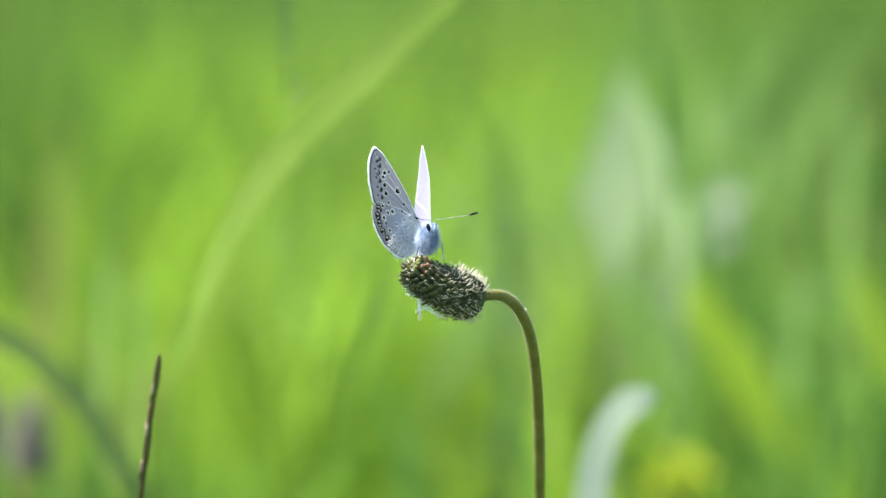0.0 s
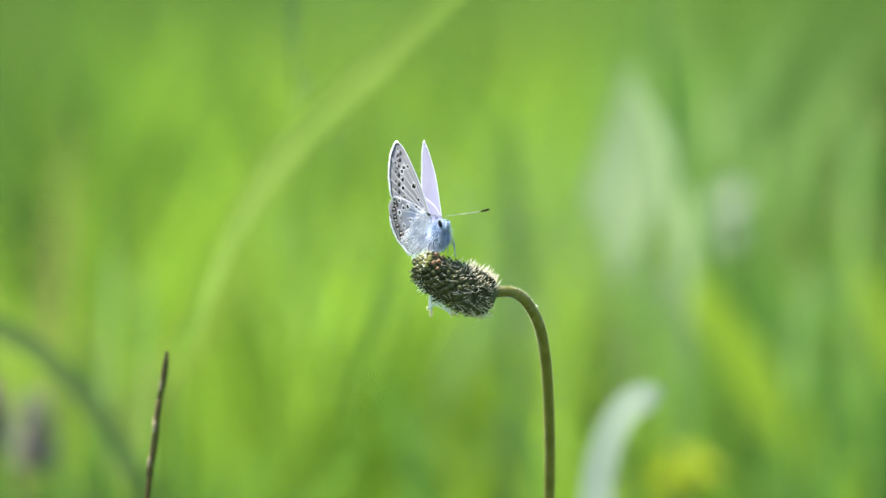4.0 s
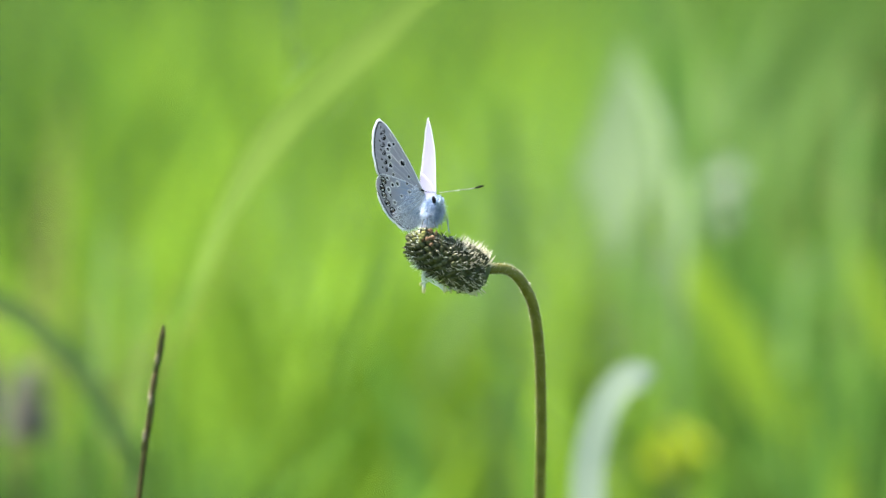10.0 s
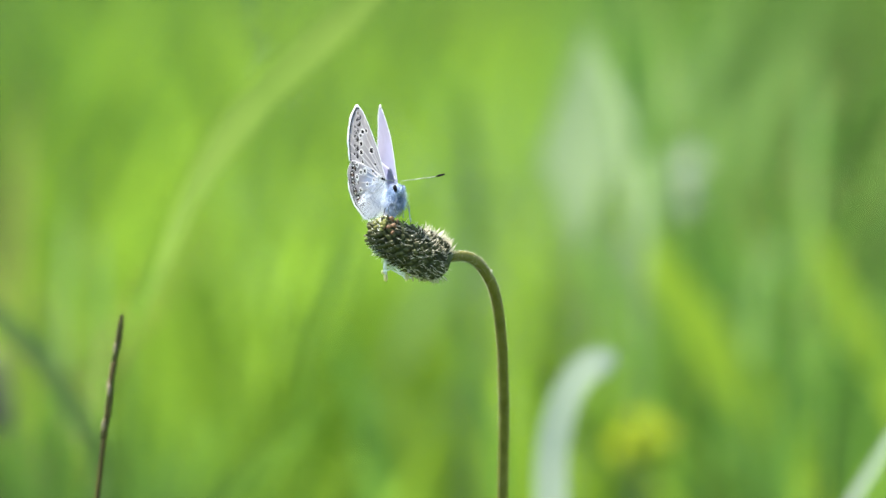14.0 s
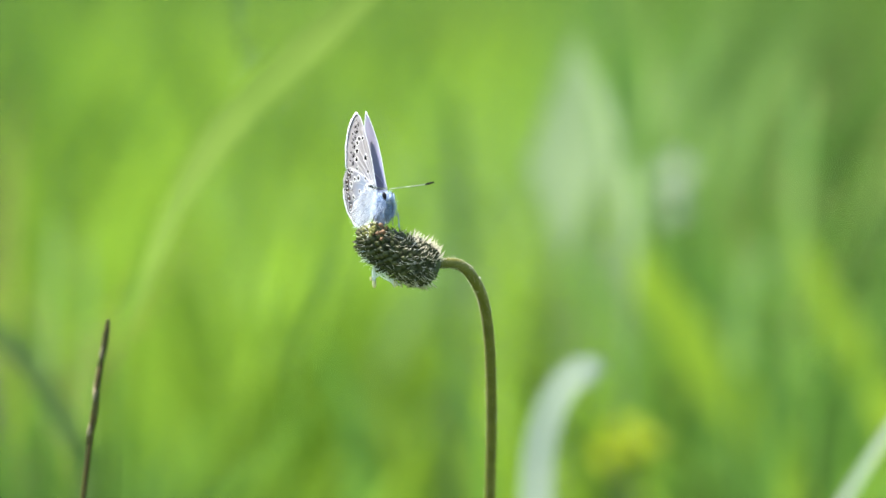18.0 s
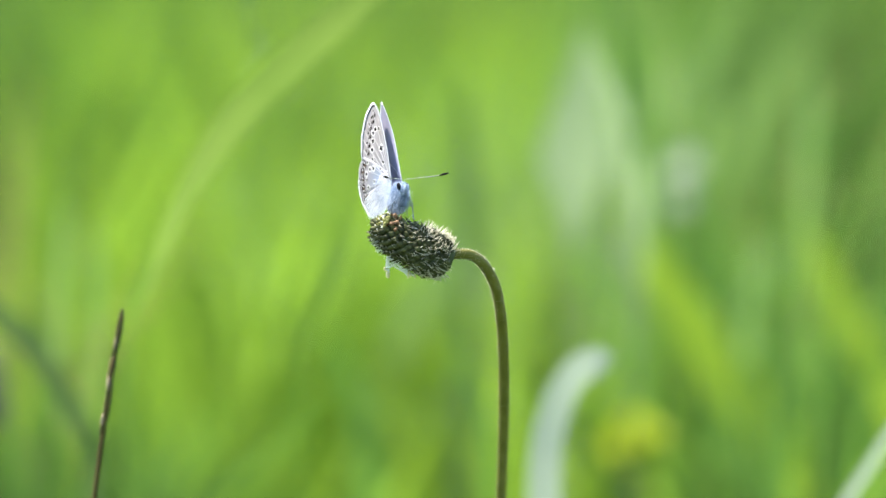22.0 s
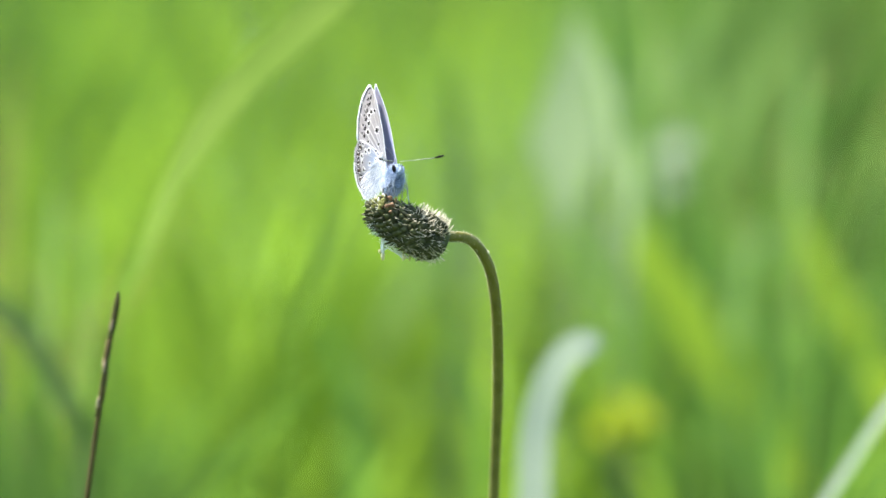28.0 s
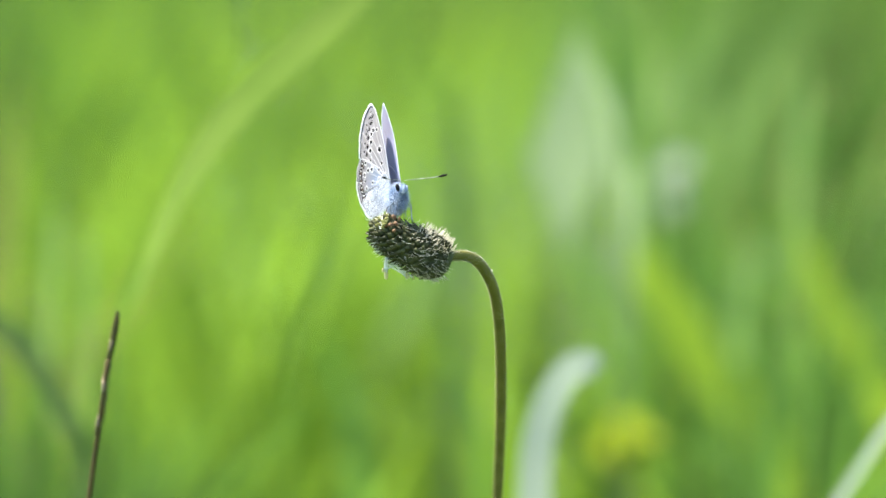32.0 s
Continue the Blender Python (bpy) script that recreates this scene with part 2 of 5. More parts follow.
def tube(bm, line, radius, sides=8, wobble=0.0, mat=0, ribs=0):
    """A round rod along line; radius is a number or a function of 0..1."""
    rings = []
    n = len(line)
    side = None
    for i, p in enumerate(line):
        t = (line[min(i + 1, n - 1)] - line[max(i - 1, 0)]).normalized()
        if side is None:
            side = t.orthogonal().normalized()
        side = (side - t * side.dot(t)).normalized()
        up = t.cross(side)
        r = radius(i / (n - 1)) if callable(radius) else radius
        ring = []
        for k in range(sides):
            a = 2 * math.pi * k / sides
            q = r * (1 + wobble * random.uniform(-1, 1) + (0.07 * (k % 2) if ribs else 0))
            ring.append(bm.verts.new(p + side * q * math.cos(a) + up * q * math.sin(a)))
        rings.append(ring)
    for a, b in zip(rings, rings[1:]):
        for k in range(sides):
            f = bm.faces.new((a[k], a[(k + 1) % sides], b[(k + 1) % sides], b[k]))
            f.material_index = mat
    for ring, flip in ((rings[0], True), (rings[-1], False)):
        f = bm.faces.new(ring[::-1] if flip else ring)
        f.material_index = mat
    return rings


def ball(bm, centre, radii, turn=None, u=14, v=9, wobble=0.0, mat=0):
    """An egg form."""
    m = Matrix.Translation(centre) @ (turn or Matrix.Identity(4)) @ Matrix.Diagonal((*radii, 1))
    made = bmesh.ops.create_uvsphere(bm, u_segments=u, v_segments=v, radius=1, matrix=m)
    for q in made["verts"]:
        if wobble:
            q.co += (q.co - Vector(centre)) * wobble * random.uniform(-1, 1)
        for f in q.link_faces:
            f.material_index = mat


def leaf_sheet(bm, line, width, face, fold=0.2, taper=None):
    """A thin grass leaf, keeled along its middle, that lets light through."""
    n = len(line)
    rings = []
    for i, p in enumerate(line):
        f = i / (n - 1)
        t = (line[min(i + 1, n - 1)] - line[max(i - 1, 0)]).normalized()
        s = t.cross(Vector(face)).normalized()
        up = s.cross(t)
        w = 0.5 * width * (taper(f) if taper else min(1, 0.75 + f) * max(0.04, 1 - f ** 3))
        rings.append([bm.verts.new(p + s * w * u + up * w * fold * (1 - abs(u))) for u in (-1, -0.5, 0, 0.5, 1)])
    for a, b in zip(rings, rings[1:]):
        for k in range(4):
            bm.faces.new((a[k], a[k + 1], b[k + 1], b[k]))


def spikes(bm, roots, ways, lengths, radius, bend=0.0):
    """Fine tapered hairs."""
    for p, w, ln in zip(roots, ways, lengths):
        s = w.orthogonal().normalized()
        u = w.cross(s)
        q = p + w * ln * 0.55 + s * bend * ln * random.uniform(-1, 1)
        tip = bm.verts.new(p + w * ln + u * bend * 2 * ln * random.uniform(-1, 1))
        a = [bm.verts.new(p + radius * (s * math.cos(k * 2.0944) + u * math.sin(k * 2.0944))) for k in range(3)]
        b = [bm.verts.new(q + 0.7 * radius * (s * math.cos(k * 2.0944) + u * math.sin(k * 2.0944))) for k in range(3)]
        for k in range(3):
            bm.faces.new((a[k], a[(k + 1) % 3], b[(k + 1) % 3], b[k]))
            bm.faces.new((b[k], b[(k + 1) % 3], tip))


def strands(name, count, place, height, width, material, lean=0.35, seed=1, parts=4):
    """Many grass leaves in one mesh: place gives the roots, height their lengths."""
    rng = np.random.default_rng(seed)
    x, y = place(rng, count)
    h = height(rng, x, y)
    w = rng.uniform(*width, count)
    turn = rng.uniform(0, 2 * np.pi, count)
    out = rng.uniform(0.1, 1, count) * lean * h
    face = turn + rng.uniform(-0.6, 0.6, count)
    f = np.linspace(0, 1, parts + 1)
    px = x[:, None] + np.cos(turn)[:, None] * out[:, None] * f ** 2
    py = y[:, None] + np.sin(turn)[:, None] * out[:, None] * f ** 2
    pz = h[:, None] * (f - 0.18 * (out / h)[:, None] * f ** 2) - 0.01
    half = 0.5 * w[:, None] * np.clip(1.02 - f ** 2.2, 0.04, 1)
    sx, sy = -np.sin(face)[:, None] * half, np.cos(face)[:, None] * half
    fx, fy = np.cos(face)[:, None] * half * 0.5, np.sin(face)[:, None] * half * 0.5
    co = np.stack([np.stack([px - sx, py - sy, pz], -1), np.stack([px + fx, py + fy, pz], -1), np.stack([px + sx, py + sy, pz], -1)], 2)
    base = (np.arange(count) * (parts + 1) * 3)[:, None, None]
    r = (np.arange(parts) * 3)[None, :, None]
    quads = []
    for c in range(2):
        quads.append(np.stack([base[..., 0] + r[..., 0] + c, base[..., 0] + r[..., 0] + c + 1, base[..., 0] + r[..., 0] + c + 4, base[..., 0] + r[..., 0] + c + 3], -1).reshape(-1, 4))
    quads = np.concatenate(quads)
    me = bpy.data.meshes.new(name)
    me.vertices.add(co.size // 3)
    me.vertices.foreach_set("co", co.reshape(-1))
    me.loops.add(quads.size)
    me.loops.foreach_set("vertex_index", quads.reshape(-1))
    me.polygons.add(len(quads))
    me.polygons.foreach_set("loop_start", np.arange(len(quads)) * 4)
    me.update(calc_edges=True)
    me.polygons.foreach_set("use_smooth", np.ones(len(quads), bool))
    me.materials.append(material)
    return new(name, me)


# ---- ground ----
def build_ground():
    bm = bmesh.new()
    rings = []
    for r in (0, 0.4, 0.8, 1.2, 1.8, 2.5, 3.5, 5, 8, 14, 30, 80, 250, 900, 3500):
        if r == 0:
            rings.append([bm.verts.new((0, 1, 0))])
            continue
        rings.append([bm.verts.new((r * math.cos(a), 1 + r * math.sin(a), 0.012 * noise.noise((r * math.cos(a) * 2, r * math.sin(a) * 2, 0)) if r < 10 else 0))
                      for a in (2 * math.pi * k / 48 for k in range(48))])
    for a, b in zip(rings, rings[1:]):
        for k in range(48):
            k2 = (k + 1) % 48
            bm.faces.new((a[0], b[k], b[k2]) if len(a) == 1 else (a[k], b[k], b[k2], a[k2]))
    return tagged(part("ground", bm, soil), "green meadow floor of turf and soil", "ground", kind="structure")


ground = build_ground()


# ---- meadow ----
def patch_place(x0, y0, size):
    """Roots in a round patch that thins out towards its rim."""
    def place(rng, n):
        a, r = rng.uniform(0, 2 * np.pi, n), size * np.sqrt(rng.uniform(0, 1, n)) * (1 + 0.25 * abs(rng.normal(0, 1, n)))
        return x0 + r * np.cos(a), y0 + np.minimum(r * np.sin(a), 1.35)
    return place


def fan_place(y0, y1, spread):
    """Roots in the wedge that opens away from the camera's stand."""
    def place(rng, n):
        y = np.sqrt(rng.uniform((y0 + 0.9) ** 2, (y1 + 0.9) ** 2, n)) - 0.9
        return (rng.uniform(-1, 1, n) + rng.normal(0, 0.25, n)) * spread * (y + 0.9), y
    return place


def near_height(rng, x, y):
    return rng.uniform(0.05, 0.11, len(x))


def far_height(rng, x, y):
    return rng.uniform(0.08, 0.22, len(x)) * (0.8 + 0.2 * np.sin(x * 9 + 1.3) * np.cos(y * 5))


tagged(strands("short_grass", 32000, patch_place(0.0, -0.4, 1.15), near_height, (0.002, 0.004), grass_mat, 0.5, 2),
       "short green meadow grass underneath the flower stem", "grass", kind="stuff")
tagged(strands("meadow_grass", 30000, fan_place(1.0, 5.0, 0.22), far_height, (0.003, 0.0065), grass_mat, 0.45, 3),
       "tall sunlit green meadow grass standing behind the flower", "grass", kind="stuff")


def ring_place(rng, n):
    """Roots all round, thinning out with distance."""
    a, r = rng.uniform(0, 2 * np.pi, n), 5.5 * np.sqrt(rng.uniform(0, 1, n)) ** 1.3
    return r * np.cos(a), 0.9 + r * np.sin(a)


def ring_height(rng, x, y):
    glade = np.hypot(x, y + 0.4) - 1.35
    lane = np.where(y > 0.3, abs(x) - 0.23 * (y + 1.0), 9.0)
    tall = np.clip(np.minimum(glade, lane) / 0.9, 0, 1)
    return 0.03 + tall * rng.uniform(0.07, 0.25, len(x))


tagged(strands("outer_grass", 70000, ring_place, ring_height, (0.005, 0.010), grass_mat, 0.5, 4, 3),
       "tall green grass all round the meadow", "grass", kind="stuff")
TUFT_LEAVES = {}


def tussock(name, x, y, height, spread, count, material, seed, label):
    """A tussock of arching grass leaves of one kind."""
    rng = random.Random(seed)
    thing = new(name)
    thing.location = (x, y, 0)
    if material.name not in TUFT_LEAVES:
        kinds = []
        for k in range(4):
            bm = bmesh.new()
            lean = 0.08 + 0.1 * k
            leaf_sheet(bm, [Vector((lean * f ** 2, 0.03 * math.sin(3 * f + k), f * (1 - 0.2 * lean * f))) for f in np.linspace(0, 1, 6)], 0.03, (0.3, -1, 0.1), 0.25)
            first = part("leaf", bm, material, thing)
            kinds.append(first.data)
            bpy.data.objects.remove(first)
        TUFT_LEAVES[material.name] = kinds
    for k in range(count):
        a, r = rng.uniform(0, 6.283), spread * math.sqrt(rng.random())
        h = height * rng.uniform(0.6, 1.05)
        w = rng.uniform(0.16, 0.30) / 1.0
        share("leaf", rng.choice(TUFT_LEAVES[material.name]), thing,
              pose(r * math.cos(a), r * math.sin(a), -0.008, 0, 0, rng.uniform(-75, 75) + (180 if rng.random() < 0.5 else 0)) @ Matrix.Diagonal((w, w, h, 1)))
    return tagged(thing, label, "grass", "grass tussocks in the meadow")


# bright yellow-green tussocks paint the sunlit areas of the background
tussock("yellow_tussock", 0.023, 0.885, 0.130, 0.025, 28, grass_yellow, 20, "yellow-green grass tussock, sunlight put into its leaf colour")
tussock("yellow_tussock", -0.018, 0.985, 0.121, 0.03, 32, grass_yellow, 21, "yellow-green grass tussock, sunlight put into its leaf colour")
tussock("yellow_tussock", 0.067, 0.987, 0.133, 0.025, 24, grass_yellow, 22, "yellow-green grass tussock, sunlight put into its leaf colour")
tussock("yellow_tussock", -0.064, 0.988, 0.142, 0.03, 28, grass_yellow, 23, "yellow-green grass tussock, sunlight put into its leaf colour")
tussock("yellow_tussock", 0.041, 0.785, 0.137, 0.02, 20, grass_yellow, 24, "yellow-green grass tussock, sunlight put into its leaf colour")
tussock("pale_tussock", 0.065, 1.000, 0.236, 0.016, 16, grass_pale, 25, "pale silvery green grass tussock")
tussock("yellow_tussock", 0.053, 0.892, 0.182, 0.03, 24, grass_yellow, 26, "yellow-green grass tussock, sunlight put into its leaf colour")
tussock("yellow_tussock", 0.069, 0.871, 0.177, 0.02, 20, grass_yellow, 27, "yellow-green grass tussock, sunlight put into its leaf colour")
tussock("yellow_tussock", -0.137, 1.198, 0.208, 0.03, 40, grass_yellow, 28, "yellow-green grass tussock, sunlight put into its leaf colour")
tussock("yellow_tussock", -0.094, 1.299, 0.205, 0.035, 40, grass_yellow, 29, "yellow-green grass tussock, sunlight put into its leaf colour")
tussock("yellow_tussock", -0.052, 1.190, 0.145, 0.03, 32, grass_yellow, 30, "yellow-green grass tussock, sunlight put into its leaf colour")
tussock("yellow_tussock", 0.008, 1.093, 0.178, 0.03, 36, grass_yellow, 31, "yellow-green grass tussock, sunlight put into its leaf colour")
tussock("yellow_tussock", 0.036, 1.301, 0.219, 0.03, 32, grass_yellow, 32, "yellow-green grass tussock, sunlight put into its leaf colour")
tussock("yellow_tussock", 0.093, 1.194, 0.173, 0.03, 28, grass_yellow, 33, "yellow-green grass tussock, sunlight put into its leaf colour")
tussock("yellow_tussock", -0.163, 1.401, 0.215, 0.05, 64, grass_yellow, 34, "yellow-green grass tussock, sunlight put into its leaf colour")
tussock("yellow_tussock", -0.149, 1.604, 0.220, 0.05, 64, grass_yellow, 35, "yellow-green grass tussock, sunlight put into its leaf colour")
tussock("yellow_tussock", -0.123, 1.704, 0.217, 0.05, 64, grass_yellow, 36, "yellow-green grass tussock, sunlight put into its leaf colour")
tussock("yellow_tussock", -0.089, 1.493, 0.151, 0.04, 48, grass_yellow, 37, "yellow-green grass tussock, sunlight put into its leaf colour")
tussock("yellow_tussock", -0.136, 1.291, 0.149, 0.04, 48, grass_yellow, 38, "yellow-green grass tussock, sunlight put into its leaf colour")
tussock("yellow_tussock", 0.018, 1.604, 0.225, 0.05, 68, grass_yellow, 39, "yellow-green grass tussock, sunlight put into its leaf colour")
tussock("yellow_tussock", 0.004, 1.396, 0.175, 0.035, 40, grass_yellow, 40, "yellow-green grass tussock, sunlight put into its leaf colour")
tussock("yellow_tussock", -0.021, 1.290, 0.137, 0.03, 32, grass_yellow, 41, "yellow-green grass tussock, sunlight put into its leaf colour")
tussock("yellow_tussock", 0.045, 1.394, 0.162, 0.04, 44, grass_yellow, 42, "yellow-green grass tussock, sunlight put into its leaf colour")
tussock("yellow_tussock", 0.062, 1.188, 0.131, 0.035, 40, grass_yellow, 43, "yellow-green grass tussock, sunlight put into its leaf colour")
tussock("yellow_tussock", -0.023, 1.597, 0.167, 0.04, 44, grass_yellow, 44, "yellow-green grass tussock, sunlight put into its leaf colour")
tussock("yellow_tussock", -0.168, 1.296, 0.180, 0.04, 48, grass_yellow, 45, "yellow-green grass tussock, sunlight put into its leaf colour")
tussock("yellow_tussock", -0.122, 1.395, 0.167, 0.04, 48, grass_yellow, 46, "yellow-green grass tussock, sunlight put into its leaf colour")
tussock("yellow_tussock", -0.135, 1.089, 0.145, 0.03, 36, grass_yellow, 47, "yellow-green grass tussock, sunlight put into its leaf colour")
tussock("grey_tussock", -0.042, 1.695, 0.148, 0.04, 36, grass_grey, 48, "grey-green pale grass tussock")
tussock("grey_tussock", 0.068, 1.101, 0.231, 0.03, 44, grass_grey, 49, "grey-green pale grass tussock")
tussock("grey_tussock", 0.100, 1.405, 0.241, 0.02, 24, grass_grey, 50, "grey-green pale grass tussock")
tussock("grey_tussock", 0.093, 1.106, 0.273, 0.015, 20, grass_grey, 51, "grey-green pale grass tussock")
# dark and deep green tussocks paint the shaded areas of the background
tussock("dark_tussock", 0.134, 1.302, 0.229, 0.016, 10, grass_shade, 52, "dark green grass tussock, shade put into its leaf colour")
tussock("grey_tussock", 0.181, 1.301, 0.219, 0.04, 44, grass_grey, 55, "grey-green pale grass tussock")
tussock("dark_tussock", 0.225, 1.706, 0.229, 0.05, 60, grass_shade, 56, "dark green grass tussock, shade put into its leaf colour")
tussock("dark_tussock", 0.191, 1.604, 0.225, 0.04, 48, grass_shade, 57, "dark green grass tussock, shade put into its leaf colour")
tussock("green_tussock", 0.130, 1.605, 0.231, 0.03, 32, grass_deep, 58, "deep green grass tussock, soft shade in its leaf colour")
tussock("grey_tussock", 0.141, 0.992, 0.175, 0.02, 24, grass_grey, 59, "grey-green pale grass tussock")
tussock("dark_tussock", -0.208, 1.606, 0.236, 0.05, 56, grass_shade, 60, "dark green grass tussock, shade put into its leaf colour")
tussock("green_tussock", -0.133, 0.738, 0.160, 0.025, 32, grass_deep, 61, "deep green grass tussock, soft shade in its leaf colour")
tussock("dark_tussock", -0.107, 0.539, 0.179, 0.012, 20, grass_shade, 62, "dark green grass tussock, shade put into its leaf colour")
tussock("dark_tussock", -0.099, 0.537, 0.164, 0.02, 32, grass_shade, 63, "dark green grass tussock, shade put into its leaf colour")
tussock("dark_tussock", -0.121, 0.587, 0.160, 0.02, 24, grass_shade, 64, "dark green grass tussock, shade put into its leaf colour")
tussock("dark_tussock", -0.117, 0.590, 0.185, 0.018, 24, grass_shade, 65, "dark green grass tussock, shade put into its leaf colour")
tussock("green_tussock", -0.081, 0.687, 0.157, 0.018, 16, grass_deep, 66, "deep green grass tussock, soft shade in its leaf colour")
tussock("dark_tussock", -0.122, 0.686, 0.147, 0.02, 24, grass_shade, 67, "dark green grass tussock, shade put into its leaf colour")
tussock("dark_tussock", -0.188, 1.301, 0.219, 0.02, 20, grass_shade, 68, "dark green grass tussock, shade put into its leaf colour")
tussock("green_tussock", -0.037, 0.884, 0.124, 0.03, 36, grass_deep, 69, "deep green grass tussock, soft shade in its leaf colour")
tussock("grey_tussock", -0.059, 1.085, 0.114, 0.02, 20, grass_grey, 70, "grey-green pale grass tussock")
tussock("grey_tussock", 0.124, 0.891, 0.174, 0.016, 16, grass_grey, 71, "grey-green pale grass tussock")
tussock("green_tussock", 0.138, 0.889, 0.156, 0.02, 20, grass_deep, 72, "deep green grass tussock, soft shade in its leaf colour")
tussock("dark_tussock", -0.039, 0.735, 0.138, 0.02, 14, grass_shade, 73, "dark green grass tussock, shade put into its leaf colour")
tussock("green_tussock", 0.137, 0.809, 0.160, 0.03, 40, grass_deep, 74, "deep green grass tussock, soft shade in its leaf colour")
tussock("green_tussock", 0.121, 0.786, 0.141, 0.015, 16, grass_deep, 75, "deep green grass tussock, soft shade in its leaf colour")
tussock("green_tussock", 0.048, 1.084, 0.109, 0.025, 20, grass_deep, 76, "deep green grass tussock, soft shade in its leaf colour")
tussock("green_tussock", -0.001, 0.986, 0.129, 0.03, 32, grass_deep, 77, "deep green grass tussock, soft shade in its leaf colour")
tussock("yellow_tussock", -0.081, 0.986, 0.129, 0.03, 40, grass_yellow, 78, "yellow-green grass tussock, sunlight put into its leaf colour")
tussock("yellow_tussock", 0.097, 0.992, 0.171, 0.02, 24, grass_yellow, 79, "yellow-green grass tussock, sunlight put into its leaf colour")
tussock("dark_tussock", -0.040, 1.306, 0.256, 0.024, 30, grass_shade, 80, "dark green grass tussock, shade put into its leaf colour")
tussock("dark_tussock", -0.172, 1.206, 0.261, 0.03, 24, grass_shade, 81, "dark green grass tussock, shade put into its leaf colour")
tussock("green_tussock", -0.150, 1.404, 0.236, 0.02, 14, grass_deep, 82, "deep green grass tussock, soft shade in its leaf colour")
tussock("green_tussock", 0.112, 0.902, 0.256, 0.012, 30, grass_deep, 83, "deep green grass tussock, soft shade in its leaf colour")
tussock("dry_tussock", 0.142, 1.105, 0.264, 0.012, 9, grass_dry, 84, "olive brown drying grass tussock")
tussock("dark_tussock", 0.173, 1.105, 0.264, 0.016, 34, grass_shade, 85, "dark green grass tussock, shade put into its leaf colour")
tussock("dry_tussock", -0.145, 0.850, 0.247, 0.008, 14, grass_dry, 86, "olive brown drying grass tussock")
tussock("dark_tussock", 0.112, 0.543, 0.214, 0.01, 9, grass_shade, 87, "dark green grass tussock, shade put into its leaf colour")
tussock("green_tussock", 0.128, 0.595, 0.222, 0.012, 20, grass_deep, 88, "deep green grass tussock, soft shade in its leaf colour")
tussock("dark_tussock", 0.120, 0.491, 0.203, 0.012, 12, grass_shade, 89, "dark green grass tussock, shade put into its leaf colour")
tussock("green_tussock", 0.055, 1.405, 0.246, 0.03, 20, grass_deep, 90, "deep green grass tussock, soft shade in its leaf colour")
tussock("dark_tussock", -0.104, 0.410, 0.200, 0.01, 14, grass_shade, 91, "dark green grass tussock, shade put into its leaf colour")
tussock("yellow_tussock", 0.094, 0.688, 0.161, 0.012, 18, grass_yellow, 100, "yellow-green grass tussock, sunlight put into its leaf colour")
tussock("yellow_tussock", -0.044, 0.850, 0.241, 0.018, 44, grass_yellow, 101, "yellow-green grass tussock, sunlight put into its leaf colour")
tussock("dark_tussock", -0.110, 0.452, 0.209, 0.012, 26, grass_shade, 102, "dark green grass tussock, shade put into its leaf colour")
tussock("dark_tussock", -0.109, 0.591, 0.192, 0.02, 44, grass_shade, 106, "dark green grass tussock, shade put into its leaf colour")
tussock("green_tussock", -0.094, 0.688, 0.163, 0.02, 28, grass_deep, 107, "deep green grass tussock, soft shade in its leaf colour")
tussock("grey_tussock", -0.030, 0.948, 0.225, 0.014, 22, grass_grey, 108, "grey-green pale grass tussock")
tussock("green_tussock", -0.086, 0.449, 0.191, 0.012, 18, grass_deep, 103, "deep green grass tussock, soft shade in its leaf colour")
tussock("dark_tussock", -0.076, 0.587, 0.162, 0.014, 18, grass_shade, 104, "dark green grass tussock, shade put into its leaf colour")
tussock("yellow_tussock", -0.033, 0.687, 0.156, 0.016, 22, grass_yellow, 105, "yellow-green grass tussock, sunlight put into its leaf colour")
tussock("green_tussock", 0.124, 0.799, 0.241, 0.012, 26, grass_deep, 92, "deep green grass tussock, soft shade in its leaf colour")
tussock("yellow_tussock", -0.138, 1.048, 0.214, 0.02, 40, grass_yellow, 93, "yellow-green grass tussock, sunlight put into its leaf colour")
tussock("yellow_tussock", -0.109, 0.895, 0.202, 0.02, 34, grass_yellow, 94, "yellow-green grass tussock, sunlight put into its leaf colour")
tussock("yellow_tussock", -0.064, 0.993, 0.179, 0.02, 30, grass_yellow, 95, "yellow-green grass tussock, sunlight put into its leaf colour")
tussock("yellow_tussock", 0.025, 1.401, 0.210, 0.03, 40, grass_yellow, 96, "yellow-green grass tussock, sunlight put into its leaf colour")
tussock("yellow_tussock", 0.008, 0.994, 0.190, 0.016, 26, grass_yellow, 97, "yellow-green grass tussock, sunlight put into its leaf colour")
tussock("yellow_tussock", -0.041, 0.998, 0.219, 0.022, 50, grass_yellow, 98, "yellow-green grass tussock, sunlight put into its leaf colour")
tussock("yellow_tussock", -0.059, 1.096, 0.193, 0.022, 40, grass_yellow, 99, "yellow-green grass tussock, sunlight put into its leaf colour")


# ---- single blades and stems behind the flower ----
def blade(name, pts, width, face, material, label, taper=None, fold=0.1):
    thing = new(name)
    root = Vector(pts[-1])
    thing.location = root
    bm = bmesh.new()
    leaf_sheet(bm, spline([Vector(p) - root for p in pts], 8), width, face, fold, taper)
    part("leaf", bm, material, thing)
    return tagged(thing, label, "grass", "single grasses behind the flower")


